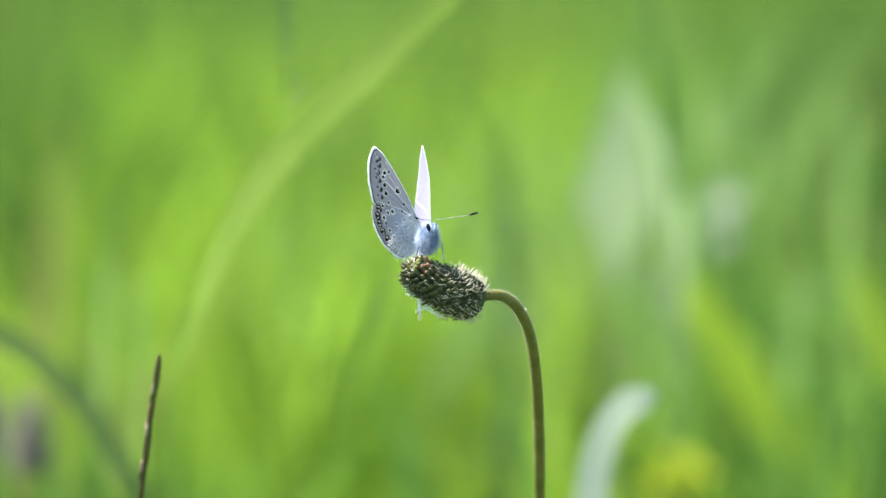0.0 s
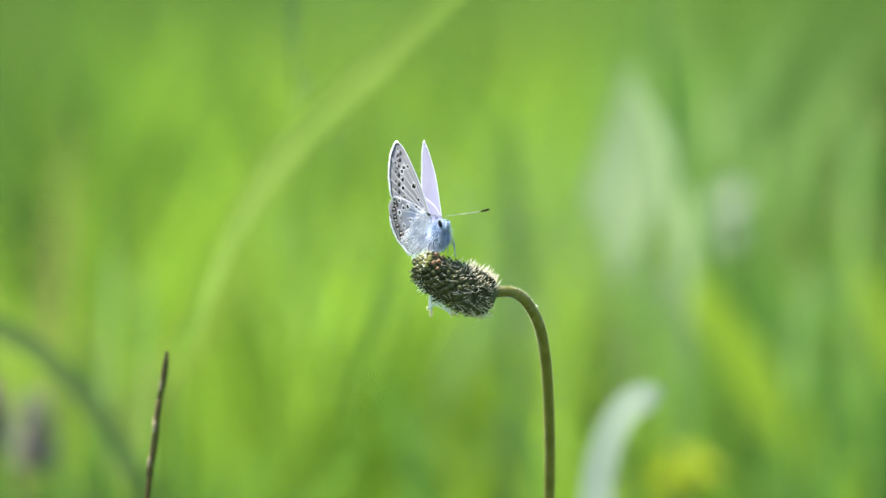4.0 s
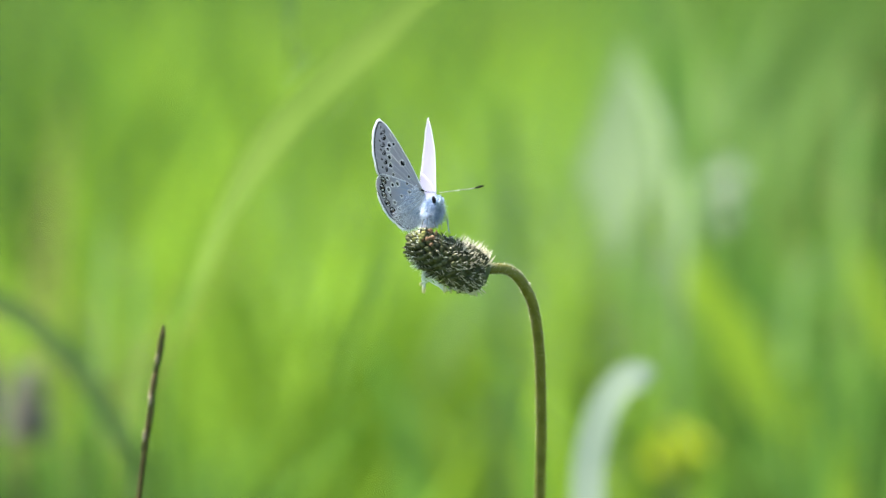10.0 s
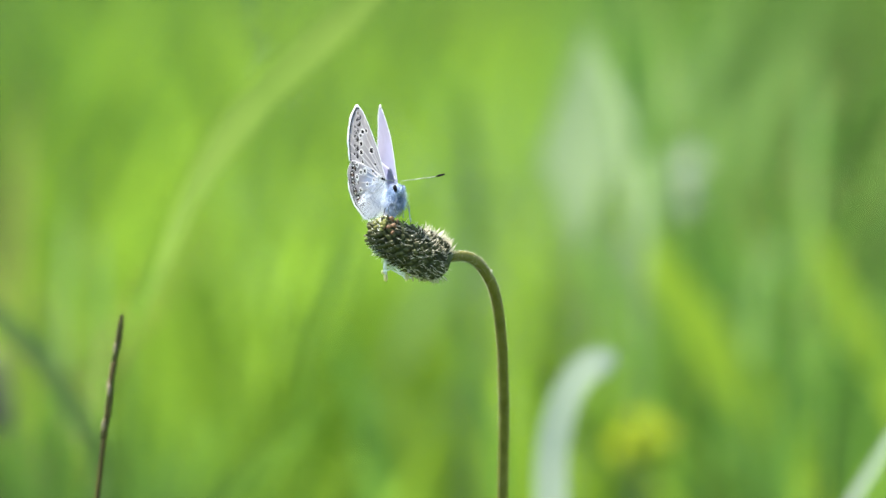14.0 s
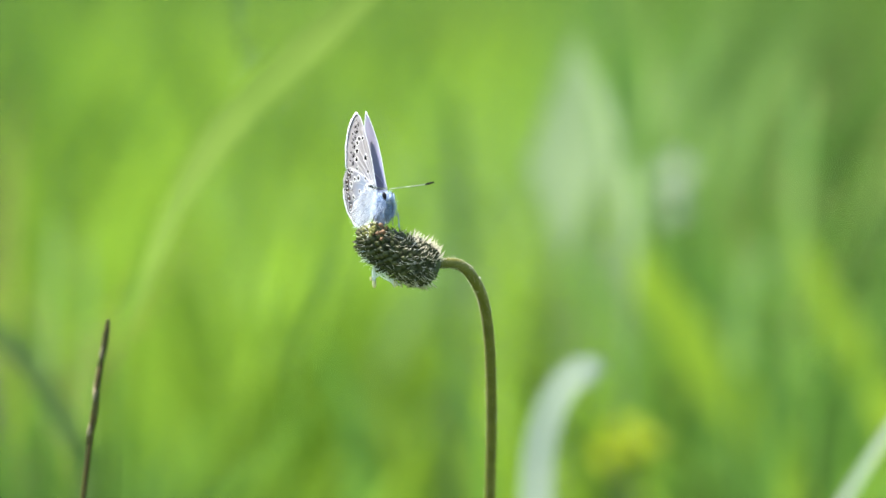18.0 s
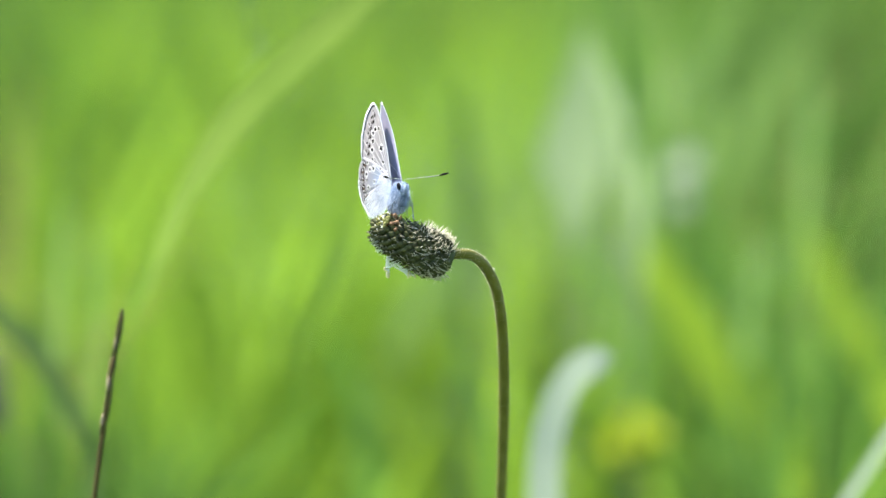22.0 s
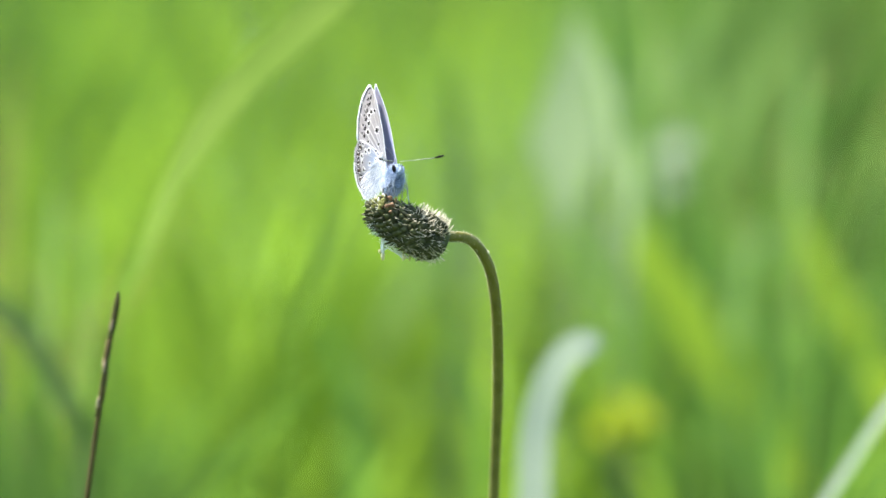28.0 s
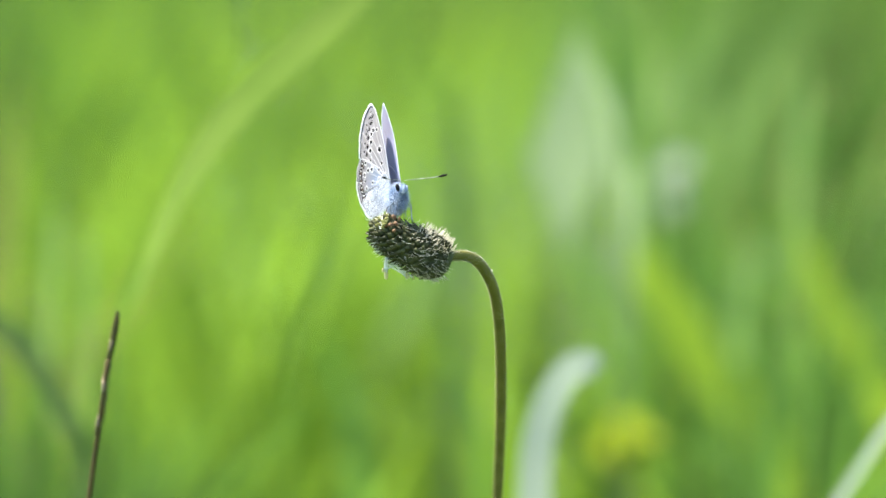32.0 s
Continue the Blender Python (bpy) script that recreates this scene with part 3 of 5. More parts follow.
def flower(name, head, root, petals, size, petal_mat, centre_mat, label, rows=1, cup=0.4, stalk=0.9, facing=(0, 0, 1)):
    """A meadow flower: a stalk with a ring of petals round a centre."""
    thing = new(name)
    root, head = Vector(root), Vector(head)
    thing.location = root
    top = head - root
    turn = Vector((0, 0, 1)).rotation_difference(Vector(facing)).to_matrix()
    bm = bmesh.new()
    tube(bm, spline([Vector(), top * 0.5 + Vector((0.004, 0, 0)), top], 8), stalk * MM, 8, 0.03)
    part("stalk", bm, stem_mat, thing)
    for r in range(rows):
        for k in range(petals):
            a = 2 * math.pi * (k + 0.5 * r) / petals + random.uniform(-0.1, 0.1)
            lift = cup + 0.35 * r
            out = Vector((math.cos(a), math.sin(a), 0))
            line = [top + turn @ (out * size * f * math.cos(lift * (0.6 + 0.6 * f)) + Vector((0, 0, size * f * math.sin(lift * (0.6 + 0.6 * f))))) for f in np.linspace(0.05, 1, 7)]
            bm = bmesh.new()
            leaf_sheet(bm, line, size * 0.75 * min(1, 7 / petals), turn @ Vector((0, 0, 1)), 0.15, lambda f: 0.35 + 0.65 * math.sin(math.pi * min(1, 0.12 + 0.8 * f)))
            part("petal", bm, petal_mat, thing)
    bm = bmesh.new()
    ball(bm, top + turn @ Vector((0, 0, size * 0.12)), (size * 0.28, size * 0.28, size * 0.2), u=12, v=8, wobble=0.05)
    part("flower_centre", bm, centre_mat, thing)
    return tagged(thing, label, "flower")


def spike_flower(name, head, root, length, material, label, tiers=7, size=0.006):
    """A slender flower spike with rows of small lipped florets."""
    thing = new(name)
    root, head = Vector(root), Vector(head)
    thing.location = root
    top = head - root
    bm = bmesh.new()
    tube(bm, spline([Vector(), top * 0.5 + Vector((-0.003, 0, 0)), top], 8), 0.8 * MM, 8, 0.03)
    part("stalk", bm, stem_mat, thing)
    for t in range(tiers):
        for k in range(6):
            a = 2 * math.pi * k / 6 + t * 0.5
            f = t / tiers
            p = top - Vector((0, 0, length * (1 - f)))
            out = Vector((math.cos(a), math.sin(a), 0.35))
            s = size * (1.1 - 0.6 * f)
            bm = bmesh.new()
            tube(bm, spline([p, p + out * s * 0.6, p + out * s + Vector((0, 0, -0.3 * s))], 4), lambda g: s * (0.10 + 0.22 * g), 7, 0.08)
            part("floret", bm, material if t > 1 else sepal_mat, thing)
    return tagged(thing, label, "flower")


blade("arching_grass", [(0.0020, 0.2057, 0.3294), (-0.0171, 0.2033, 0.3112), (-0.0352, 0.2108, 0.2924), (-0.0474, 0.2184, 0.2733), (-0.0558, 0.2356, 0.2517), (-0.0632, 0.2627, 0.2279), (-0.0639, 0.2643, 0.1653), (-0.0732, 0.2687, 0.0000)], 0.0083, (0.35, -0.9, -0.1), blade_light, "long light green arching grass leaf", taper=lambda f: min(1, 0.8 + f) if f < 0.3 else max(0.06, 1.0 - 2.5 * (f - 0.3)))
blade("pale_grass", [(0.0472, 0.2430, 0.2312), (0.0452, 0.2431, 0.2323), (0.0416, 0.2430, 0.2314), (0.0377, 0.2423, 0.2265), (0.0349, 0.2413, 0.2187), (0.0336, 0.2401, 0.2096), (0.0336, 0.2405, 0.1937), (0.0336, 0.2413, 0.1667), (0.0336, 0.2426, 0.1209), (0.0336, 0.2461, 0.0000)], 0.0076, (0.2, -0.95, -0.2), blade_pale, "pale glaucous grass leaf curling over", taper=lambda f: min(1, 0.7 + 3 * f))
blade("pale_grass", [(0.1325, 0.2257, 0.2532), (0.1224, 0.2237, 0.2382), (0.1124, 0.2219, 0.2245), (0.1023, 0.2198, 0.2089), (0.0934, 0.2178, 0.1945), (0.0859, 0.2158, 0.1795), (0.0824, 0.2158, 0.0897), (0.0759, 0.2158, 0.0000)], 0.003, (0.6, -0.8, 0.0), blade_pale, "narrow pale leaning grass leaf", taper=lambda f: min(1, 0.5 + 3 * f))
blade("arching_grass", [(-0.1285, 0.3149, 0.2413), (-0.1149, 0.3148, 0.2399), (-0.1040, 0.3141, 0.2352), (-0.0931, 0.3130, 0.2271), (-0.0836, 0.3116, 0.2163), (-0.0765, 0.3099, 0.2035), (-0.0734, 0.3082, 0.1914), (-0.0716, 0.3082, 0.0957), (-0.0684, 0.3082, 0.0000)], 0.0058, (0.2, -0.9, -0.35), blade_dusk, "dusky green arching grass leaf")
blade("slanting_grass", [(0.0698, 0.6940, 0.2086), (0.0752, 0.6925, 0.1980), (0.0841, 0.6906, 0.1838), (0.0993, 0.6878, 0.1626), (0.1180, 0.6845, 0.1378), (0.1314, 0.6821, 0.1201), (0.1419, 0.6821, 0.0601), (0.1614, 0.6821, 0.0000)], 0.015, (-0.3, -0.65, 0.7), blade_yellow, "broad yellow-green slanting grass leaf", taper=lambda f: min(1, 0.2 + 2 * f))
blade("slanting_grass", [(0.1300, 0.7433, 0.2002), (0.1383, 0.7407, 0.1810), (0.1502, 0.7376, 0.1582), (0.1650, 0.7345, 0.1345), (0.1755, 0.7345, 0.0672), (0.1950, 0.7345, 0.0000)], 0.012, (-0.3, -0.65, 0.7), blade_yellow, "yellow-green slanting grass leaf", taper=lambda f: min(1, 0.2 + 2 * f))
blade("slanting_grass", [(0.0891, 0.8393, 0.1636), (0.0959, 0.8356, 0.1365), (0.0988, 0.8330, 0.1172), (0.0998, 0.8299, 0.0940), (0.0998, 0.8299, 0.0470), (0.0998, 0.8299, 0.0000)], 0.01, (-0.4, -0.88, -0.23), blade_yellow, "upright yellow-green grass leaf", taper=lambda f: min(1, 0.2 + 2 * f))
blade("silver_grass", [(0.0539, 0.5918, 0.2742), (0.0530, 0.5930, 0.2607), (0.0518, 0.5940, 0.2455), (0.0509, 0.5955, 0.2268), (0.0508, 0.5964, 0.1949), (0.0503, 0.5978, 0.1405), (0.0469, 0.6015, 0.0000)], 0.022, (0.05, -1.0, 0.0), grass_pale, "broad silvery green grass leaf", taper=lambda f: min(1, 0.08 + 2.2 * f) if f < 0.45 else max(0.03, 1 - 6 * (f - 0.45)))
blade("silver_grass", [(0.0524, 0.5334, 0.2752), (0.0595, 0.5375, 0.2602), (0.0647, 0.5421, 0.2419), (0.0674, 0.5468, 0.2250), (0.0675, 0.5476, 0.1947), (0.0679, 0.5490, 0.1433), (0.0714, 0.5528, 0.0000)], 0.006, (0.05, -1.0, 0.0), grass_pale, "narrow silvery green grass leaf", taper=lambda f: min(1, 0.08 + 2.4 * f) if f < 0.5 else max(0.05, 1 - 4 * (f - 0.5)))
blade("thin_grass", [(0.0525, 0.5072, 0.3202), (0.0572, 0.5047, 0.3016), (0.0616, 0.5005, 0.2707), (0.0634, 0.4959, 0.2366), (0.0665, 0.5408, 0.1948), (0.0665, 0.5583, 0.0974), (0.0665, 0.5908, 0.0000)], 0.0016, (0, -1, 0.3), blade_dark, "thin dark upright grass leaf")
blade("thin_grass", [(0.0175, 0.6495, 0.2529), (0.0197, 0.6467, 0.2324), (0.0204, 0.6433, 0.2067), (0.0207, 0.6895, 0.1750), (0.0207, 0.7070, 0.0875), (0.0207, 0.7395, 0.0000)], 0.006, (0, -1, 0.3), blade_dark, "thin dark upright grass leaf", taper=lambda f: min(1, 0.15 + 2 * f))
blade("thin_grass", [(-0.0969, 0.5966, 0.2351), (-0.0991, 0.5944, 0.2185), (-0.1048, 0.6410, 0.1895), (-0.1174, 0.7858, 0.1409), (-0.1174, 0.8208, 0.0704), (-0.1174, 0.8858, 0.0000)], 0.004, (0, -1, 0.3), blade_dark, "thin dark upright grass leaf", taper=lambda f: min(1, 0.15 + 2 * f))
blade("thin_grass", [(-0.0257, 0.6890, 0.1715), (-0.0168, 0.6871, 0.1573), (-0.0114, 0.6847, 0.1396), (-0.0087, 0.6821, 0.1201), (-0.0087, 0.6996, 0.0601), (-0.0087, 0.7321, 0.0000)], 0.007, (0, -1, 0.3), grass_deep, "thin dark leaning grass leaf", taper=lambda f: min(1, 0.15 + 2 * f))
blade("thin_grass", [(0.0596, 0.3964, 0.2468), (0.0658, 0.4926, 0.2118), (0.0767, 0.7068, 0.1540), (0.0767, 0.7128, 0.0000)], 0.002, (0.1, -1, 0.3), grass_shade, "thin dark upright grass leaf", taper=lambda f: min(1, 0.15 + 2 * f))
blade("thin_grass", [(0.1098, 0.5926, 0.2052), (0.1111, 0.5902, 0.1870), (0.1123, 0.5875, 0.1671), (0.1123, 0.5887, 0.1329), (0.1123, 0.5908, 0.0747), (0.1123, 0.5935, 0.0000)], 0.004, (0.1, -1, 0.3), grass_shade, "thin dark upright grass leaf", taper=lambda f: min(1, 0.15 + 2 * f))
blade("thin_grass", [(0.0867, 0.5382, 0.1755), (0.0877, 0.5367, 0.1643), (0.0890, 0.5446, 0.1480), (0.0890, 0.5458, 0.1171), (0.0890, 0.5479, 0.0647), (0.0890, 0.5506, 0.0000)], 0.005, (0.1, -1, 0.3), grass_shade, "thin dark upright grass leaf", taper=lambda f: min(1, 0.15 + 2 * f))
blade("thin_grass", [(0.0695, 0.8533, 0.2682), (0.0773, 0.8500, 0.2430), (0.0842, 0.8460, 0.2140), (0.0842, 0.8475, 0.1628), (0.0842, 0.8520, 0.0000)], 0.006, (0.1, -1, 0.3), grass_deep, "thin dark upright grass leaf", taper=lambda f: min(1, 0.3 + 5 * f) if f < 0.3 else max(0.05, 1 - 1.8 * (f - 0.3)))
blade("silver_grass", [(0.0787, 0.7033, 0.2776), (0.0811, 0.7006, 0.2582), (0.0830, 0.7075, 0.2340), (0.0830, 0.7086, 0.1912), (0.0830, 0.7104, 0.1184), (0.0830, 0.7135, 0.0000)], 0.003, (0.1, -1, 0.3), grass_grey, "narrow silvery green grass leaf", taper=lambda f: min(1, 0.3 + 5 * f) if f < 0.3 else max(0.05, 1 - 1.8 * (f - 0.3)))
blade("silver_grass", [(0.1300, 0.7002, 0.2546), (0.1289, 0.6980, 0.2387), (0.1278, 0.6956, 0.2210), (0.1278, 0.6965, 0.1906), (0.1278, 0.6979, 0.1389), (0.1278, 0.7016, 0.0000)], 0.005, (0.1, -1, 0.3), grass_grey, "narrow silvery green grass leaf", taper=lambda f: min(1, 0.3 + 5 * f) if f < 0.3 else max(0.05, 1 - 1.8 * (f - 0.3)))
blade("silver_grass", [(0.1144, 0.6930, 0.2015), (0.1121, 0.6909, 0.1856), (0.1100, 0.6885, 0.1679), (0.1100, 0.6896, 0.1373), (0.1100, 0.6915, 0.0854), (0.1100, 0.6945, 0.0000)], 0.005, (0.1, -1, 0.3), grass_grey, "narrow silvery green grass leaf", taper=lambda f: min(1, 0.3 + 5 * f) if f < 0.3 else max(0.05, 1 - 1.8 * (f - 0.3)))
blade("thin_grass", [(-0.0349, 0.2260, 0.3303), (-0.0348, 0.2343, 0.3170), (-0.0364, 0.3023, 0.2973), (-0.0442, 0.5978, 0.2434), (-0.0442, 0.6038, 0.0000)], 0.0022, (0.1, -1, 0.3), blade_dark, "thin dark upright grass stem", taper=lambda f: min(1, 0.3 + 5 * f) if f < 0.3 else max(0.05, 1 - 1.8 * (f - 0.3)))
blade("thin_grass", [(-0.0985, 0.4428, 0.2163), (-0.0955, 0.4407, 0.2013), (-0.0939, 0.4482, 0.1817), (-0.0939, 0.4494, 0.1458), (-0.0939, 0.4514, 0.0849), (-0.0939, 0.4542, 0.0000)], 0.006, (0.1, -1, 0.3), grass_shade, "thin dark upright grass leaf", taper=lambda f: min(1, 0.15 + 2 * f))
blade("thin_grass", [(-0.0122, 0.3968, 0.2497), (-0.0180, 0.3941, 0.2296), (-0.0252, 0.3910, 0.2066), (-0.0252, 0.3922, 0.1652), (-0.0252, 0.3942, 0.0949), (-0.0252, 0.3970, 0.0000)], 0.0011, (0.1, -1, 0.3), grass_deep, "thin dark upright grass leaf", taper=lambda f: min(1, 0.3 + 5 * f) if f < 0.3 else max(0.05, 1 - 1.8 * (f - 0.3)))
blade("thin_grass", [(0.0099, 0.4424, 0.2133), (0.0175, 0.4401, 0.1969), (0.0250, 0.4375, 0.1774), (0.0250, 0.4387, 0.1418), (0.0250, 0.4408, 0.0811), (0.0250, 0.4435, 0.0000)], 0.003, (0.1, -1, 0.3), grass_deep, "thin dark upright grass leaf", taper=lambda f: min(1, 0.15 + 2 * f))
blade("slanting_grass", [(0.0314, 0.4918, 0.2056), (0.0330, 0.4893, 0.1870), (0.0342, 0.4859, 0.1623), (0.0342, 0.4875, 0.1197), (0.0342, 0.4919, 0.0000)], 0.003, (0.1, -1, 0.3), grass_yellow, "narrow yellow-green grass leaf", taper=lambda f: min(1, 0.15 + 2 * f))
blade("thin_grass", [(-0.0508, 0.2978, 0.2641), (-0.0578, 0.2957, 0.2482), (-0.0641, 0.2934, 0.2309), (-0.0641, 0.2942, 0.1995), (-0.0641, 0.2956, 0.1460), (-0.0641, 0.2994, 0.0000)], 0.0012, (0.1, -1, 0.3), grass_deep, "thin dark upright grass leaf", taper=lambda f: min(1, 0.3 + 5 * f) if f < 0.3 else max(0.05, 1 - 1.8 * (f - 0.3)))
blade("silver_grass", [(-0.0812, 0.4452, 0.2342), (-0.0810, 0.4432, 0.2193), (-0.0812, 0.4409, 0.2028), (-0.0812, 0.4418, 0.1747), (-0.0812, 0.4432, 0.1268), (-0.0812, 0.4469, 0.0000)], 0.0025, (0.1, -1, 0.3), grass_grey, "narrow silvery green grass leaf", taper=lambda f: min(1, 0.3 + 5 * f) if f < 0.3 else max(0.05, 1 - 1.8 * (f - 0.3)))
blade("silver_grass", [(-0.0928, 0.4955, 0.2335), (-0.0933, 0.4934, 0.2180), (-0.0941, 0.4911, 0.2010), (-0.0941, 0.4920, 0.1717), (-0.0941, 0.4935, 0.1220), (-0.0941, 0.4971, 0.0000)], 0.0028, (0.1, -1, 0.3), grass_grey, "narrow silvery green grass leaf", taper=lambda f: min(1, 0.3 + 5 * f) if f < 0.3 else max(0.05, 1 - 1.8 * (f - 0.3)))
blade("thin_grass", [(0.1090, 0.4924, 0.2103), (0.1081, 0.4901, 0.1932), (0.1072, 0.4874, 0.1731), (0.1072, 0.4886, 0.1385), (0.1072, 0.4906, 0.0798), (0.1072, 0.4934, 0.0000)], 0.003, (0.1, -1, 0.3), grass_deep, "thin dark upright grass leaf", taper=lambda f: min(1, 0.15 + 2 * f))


flower("white_flower", (0.0975, 0.8345, 0.2032), (0.1015, 0.8345, 0), 11, 0.0064, white_mat, white_mat, "small round white meadow flower on a thin stalk", 2, 0.1, facing=(-0.4, -0.6, 0.6))
flower("white_flower", (0.0955, 0.8329, 0.1909), (0.0995, 0.8329, 0), 11, 0.0066, white_mat, white_mat, "small round white meadow flower on a thin stalk", 2, 0.1, facing=(-0.4, -0.6, 0.6))
flower("white_flower", (0.0837, 1.3937, 0.1594), (0.0877, 1.3937, 0), 11, 0.0072, white_mat, white_mat, "small round white meadow flower on a thin stalk", 2, 0.1, facing=(-0.25, -0.75, 0.6))
flower("white_flower", (-0.0575, 1.3952, 0.1708), (-0.0535, 1.3952, 0), 11, 0.0056, white_mat, white_mat, "small round white meadow flower on a thin stalk", 2, 0.1, facing=(-0.25, -0.75, 0.6))
flower("white_flower", (0.1442, 1.0878, 0.1359), (0.1482, 1.0878, 0), 11, 0.0048, white_mat, white_mat, "small round white meadow flower on a thin stalk", 2, 0.1, facing=(-0.25, -0.75, 0.6))
flower("yellow_flower", (0.0744, 0.6640, 0.1361), (0.0784, 0.6640, 0), 6, 0.0108, yellow_mat, yellow_mat, "yellow buttercup flower among the grass", 3, 0.3, facing=(-0.2, -0.5, 0.8))
flower("yellow_flower", (0.0762, 0.6636, 0.1330), (0.0802, 0.6636, 0), 6, 0.008, yellow_mat, yellow_mat, "yellow buttercup flower among the grass", 3, 0.3, facing=(-0.2, -0.5, 0.8))
spike_flower("purple_flower", (-0.1200, 0.3918, 0.2123), (-0.1170, 0.3918, 0), 0.016, purple_mat, "magenta purple flower spike")
spike_flower("purple_flower", (-0.1127, 0.4704, 0.1965), (-0.1097, 0.4704, 0), 0.020, sepal_mat, "faded dusky purple flower spike", 8, 0.0052)


# ---- dry grass stalk ----
def build_stalk():
    pts = [(-0.0528, 0.0370, 0.2752), (-0.0533, 0.0365, 0.2714), (-0.0541, 0.0357, 0.2657), (-0.0550, 0.0349, 0.2594), (-0.0558, 0.0339, 0.2522), (-0.0564, 0.0332, 0.2470), (-0.0850, 0.0200, 0.0000)]
    root = Vector(pts[-1])
    thing = new("grass_stalk")
    thing.location = root
    line = spline([Vector(p) - root for p in pts], 10)
    bm = bmesh.new()
    tube(bm, line, lambda f: (0.24 + 0.3 * f) * MM, 8, 0.05)
    part("culm", bm, stalk_mat, thing)
    for k in range(5):
        # points every half millimetre, measured down from the tip
        seg = []
        for step in range(17):
            want, i = (6.6 * k + 0.5 * step) * MM, 0
            while want > (line[i + 1] - line[i]).length:
                want -= (line[i + 1] - line[i]).length
                i += 1
            seg.append(line[i].lerp(line[i + 1], want / (line[i + 1] - line[i]).length))
        seg = seg[::-1]
        bm = bmesh.new()
        off = Vector((0.10 * MM * (-1) ** k, -0.15 * MM, 0))
        tube(bm, [p + off for p in seg], lambda f: MM * (0.18 + 0.48 * math.sin(math.pi * min(1, 0.1 + 0.84 * f)) ** 0.6), 9, 0.08)
        spikelet = part("spikelet", bm, spikelet_mat, thing, "narrow dark green-brown spikelet")
        for j in range(3):
            bm = bmesh.new()
            o = off + Vector((0.26 * MM * (-1 if j == 0 else 1), -0.30 * MM, 0))
            tube(bm, [p + o for p in seg[1 + 4 * j:7 + 4 * j]], lambda f: MM * (0.10 + 0.28 * math.sin(math.pi * (0.1 + 0.8 * f))), 8, 0.08)
            part("glume", bm, glume_mat if j == 0 else stalk_mat, spikelet, "tan papery glume" if j == 0 else "")
    return tagged(thing, "thin dry brown grass stalk with narrow spikelets", "grass stalk")


grass_stalk = build_stalk()


# ---- ribwort plantain ----
def build_plantain():
    root = Vector((0.0240, 0.0480, 0.0000))
    thing = new("plantain_flower")
    thing.location = root
    neck = Vector((0.0073, -0.0043, 0.2909)) - root
    tip = Vector((-0.0072, -0.0036, 0.2959)) - root
    line = spline([Vector(p) - root for p in [(0.0072, -0.0032, 0.2920), (0.0096, -0.0025, 0.2921), (0.0118, -0.0010, 0.2911), (0.0137, 0.0020, 0.2885), (0.0153, 0.0060, 0.2847), (0.0164, 0.0110, 0.2793), (0.0172, 0.0170, 0.2716), (0.0177, 0.0240, 0.2611), (0.0179, 0.0310, 0.2493), (0.0180, 0.0370, 0.2273), (0.0189, 0.0430, 0.1700), (0.0210, 0.0460, 0.0900), (0.0240, 0.0480, 0.0000)]], 8)
    bm = bmesh.new()
    tube(bm, line, lambda f: MM * (0.86 + 0.08 * min(1, f * 4)), 14, 0.015, ribs=1)
    stem = part("stem", bm, stem_mat, thing, "olive ribbed stem bent over at the top")
    rng = random.Random(5)
    bm = bmesh.new()
    roots, ways = [], []
    for _ in range(2600):
        i = rng.randrange(0, len(line) - 20)
        t = (line[i + 1] - line[i]).normalized()
        s = t.orthogonal().normalized()
        w = Matrix.Rotation(rng.uniform(0, 6.283), 3, t) @ s
        roots.append(line[i].lerp(line[i + 1], rng.random()) + w * 0.9 * MM)
        ways.append((w + t * rng.uniform(-0.9, 0.1)).normalized())
    spikes(bm, roots, ways, [rng.uniform(0.15, 0.5) * MM for _ in roots], 0.016 * MM, 0.1)
    part("stem_hair", bm, hair_mat, stem)
    # a small pale knot where the stem bends
    bm = bmesh.new()
    ball(bm, line[25] + Vector((0.72, -0.3, 0.72)) * MM, (0.34 * MM, 0.3 * MM, 0.26 * MM), u=10, v=7, wobble=0.15)
    part("knot", bm, hair_mat, stem, "small pale knot on the stem")
    tagged([c for c in stem.children if c.name.startswith("stem_hair")][0], kind="stuff")

    axis = (tip - neck).normalized()
    size = (tip - neck).length
    side = Vector((0, -1, 0))
    side = (side - axis * side.dot(axis)).normalized()
    up = axis.cross(side)
    if up.z < 0:
        up = -up

    def girth(f):
        return 4.35 * MM * (max(0.0, 1 - abs(2 * f - 0.97) ** 4)) ** 0.45 * (1 - 0.3 * max(0, (f - 0.35) / 0.65))

    def middle(f):
        """The spike bends up a little towards its tip."""
        return neck + axis * size * f + up * 0.95 * MM * max(0, (f - 0.35) / 0.65)

    def spot(f, a, lift=1.0):
        r = girth(f) * lift
        return middle(f) + (side * math.cos(a) + up * math.sin(a)) * r

    bm = bmesh.new()
    tube(bm, [middle(f) for f in np.linspace(0.0, 0.985, 20)], lambda f: max(0.4 * MM, 0.86 * girth(0.985 * f)), 16, 0.05)
    head = part("spike_core", bm, core_mat, thing)

    # one bract: a keeled pointed scale
    bm = bmesh.new()
    prof = [(0, 0.4), (0.45, 0.58), (0.9, 0.42), (1.35, 0.06)]
    rows = []
    for h, w in prof:
        rows.append([bm.verts.new(Vector(q) * MM) for q in ((-w, -0.12 * w, h), (0, 0.45 * w, h), (w, -0.12 * w, h), (0, -0.3 * w, h))])
    for a, b in zip(rows, rows[1:]):
        for k in range(4):
            bm.faces.new((a[k], a[(k + 1) % 4], b[(k + 1) % 4], b[k]))
    bm.faces.new(rows[0][::-1])
    bm.faces.new(rows[-1])
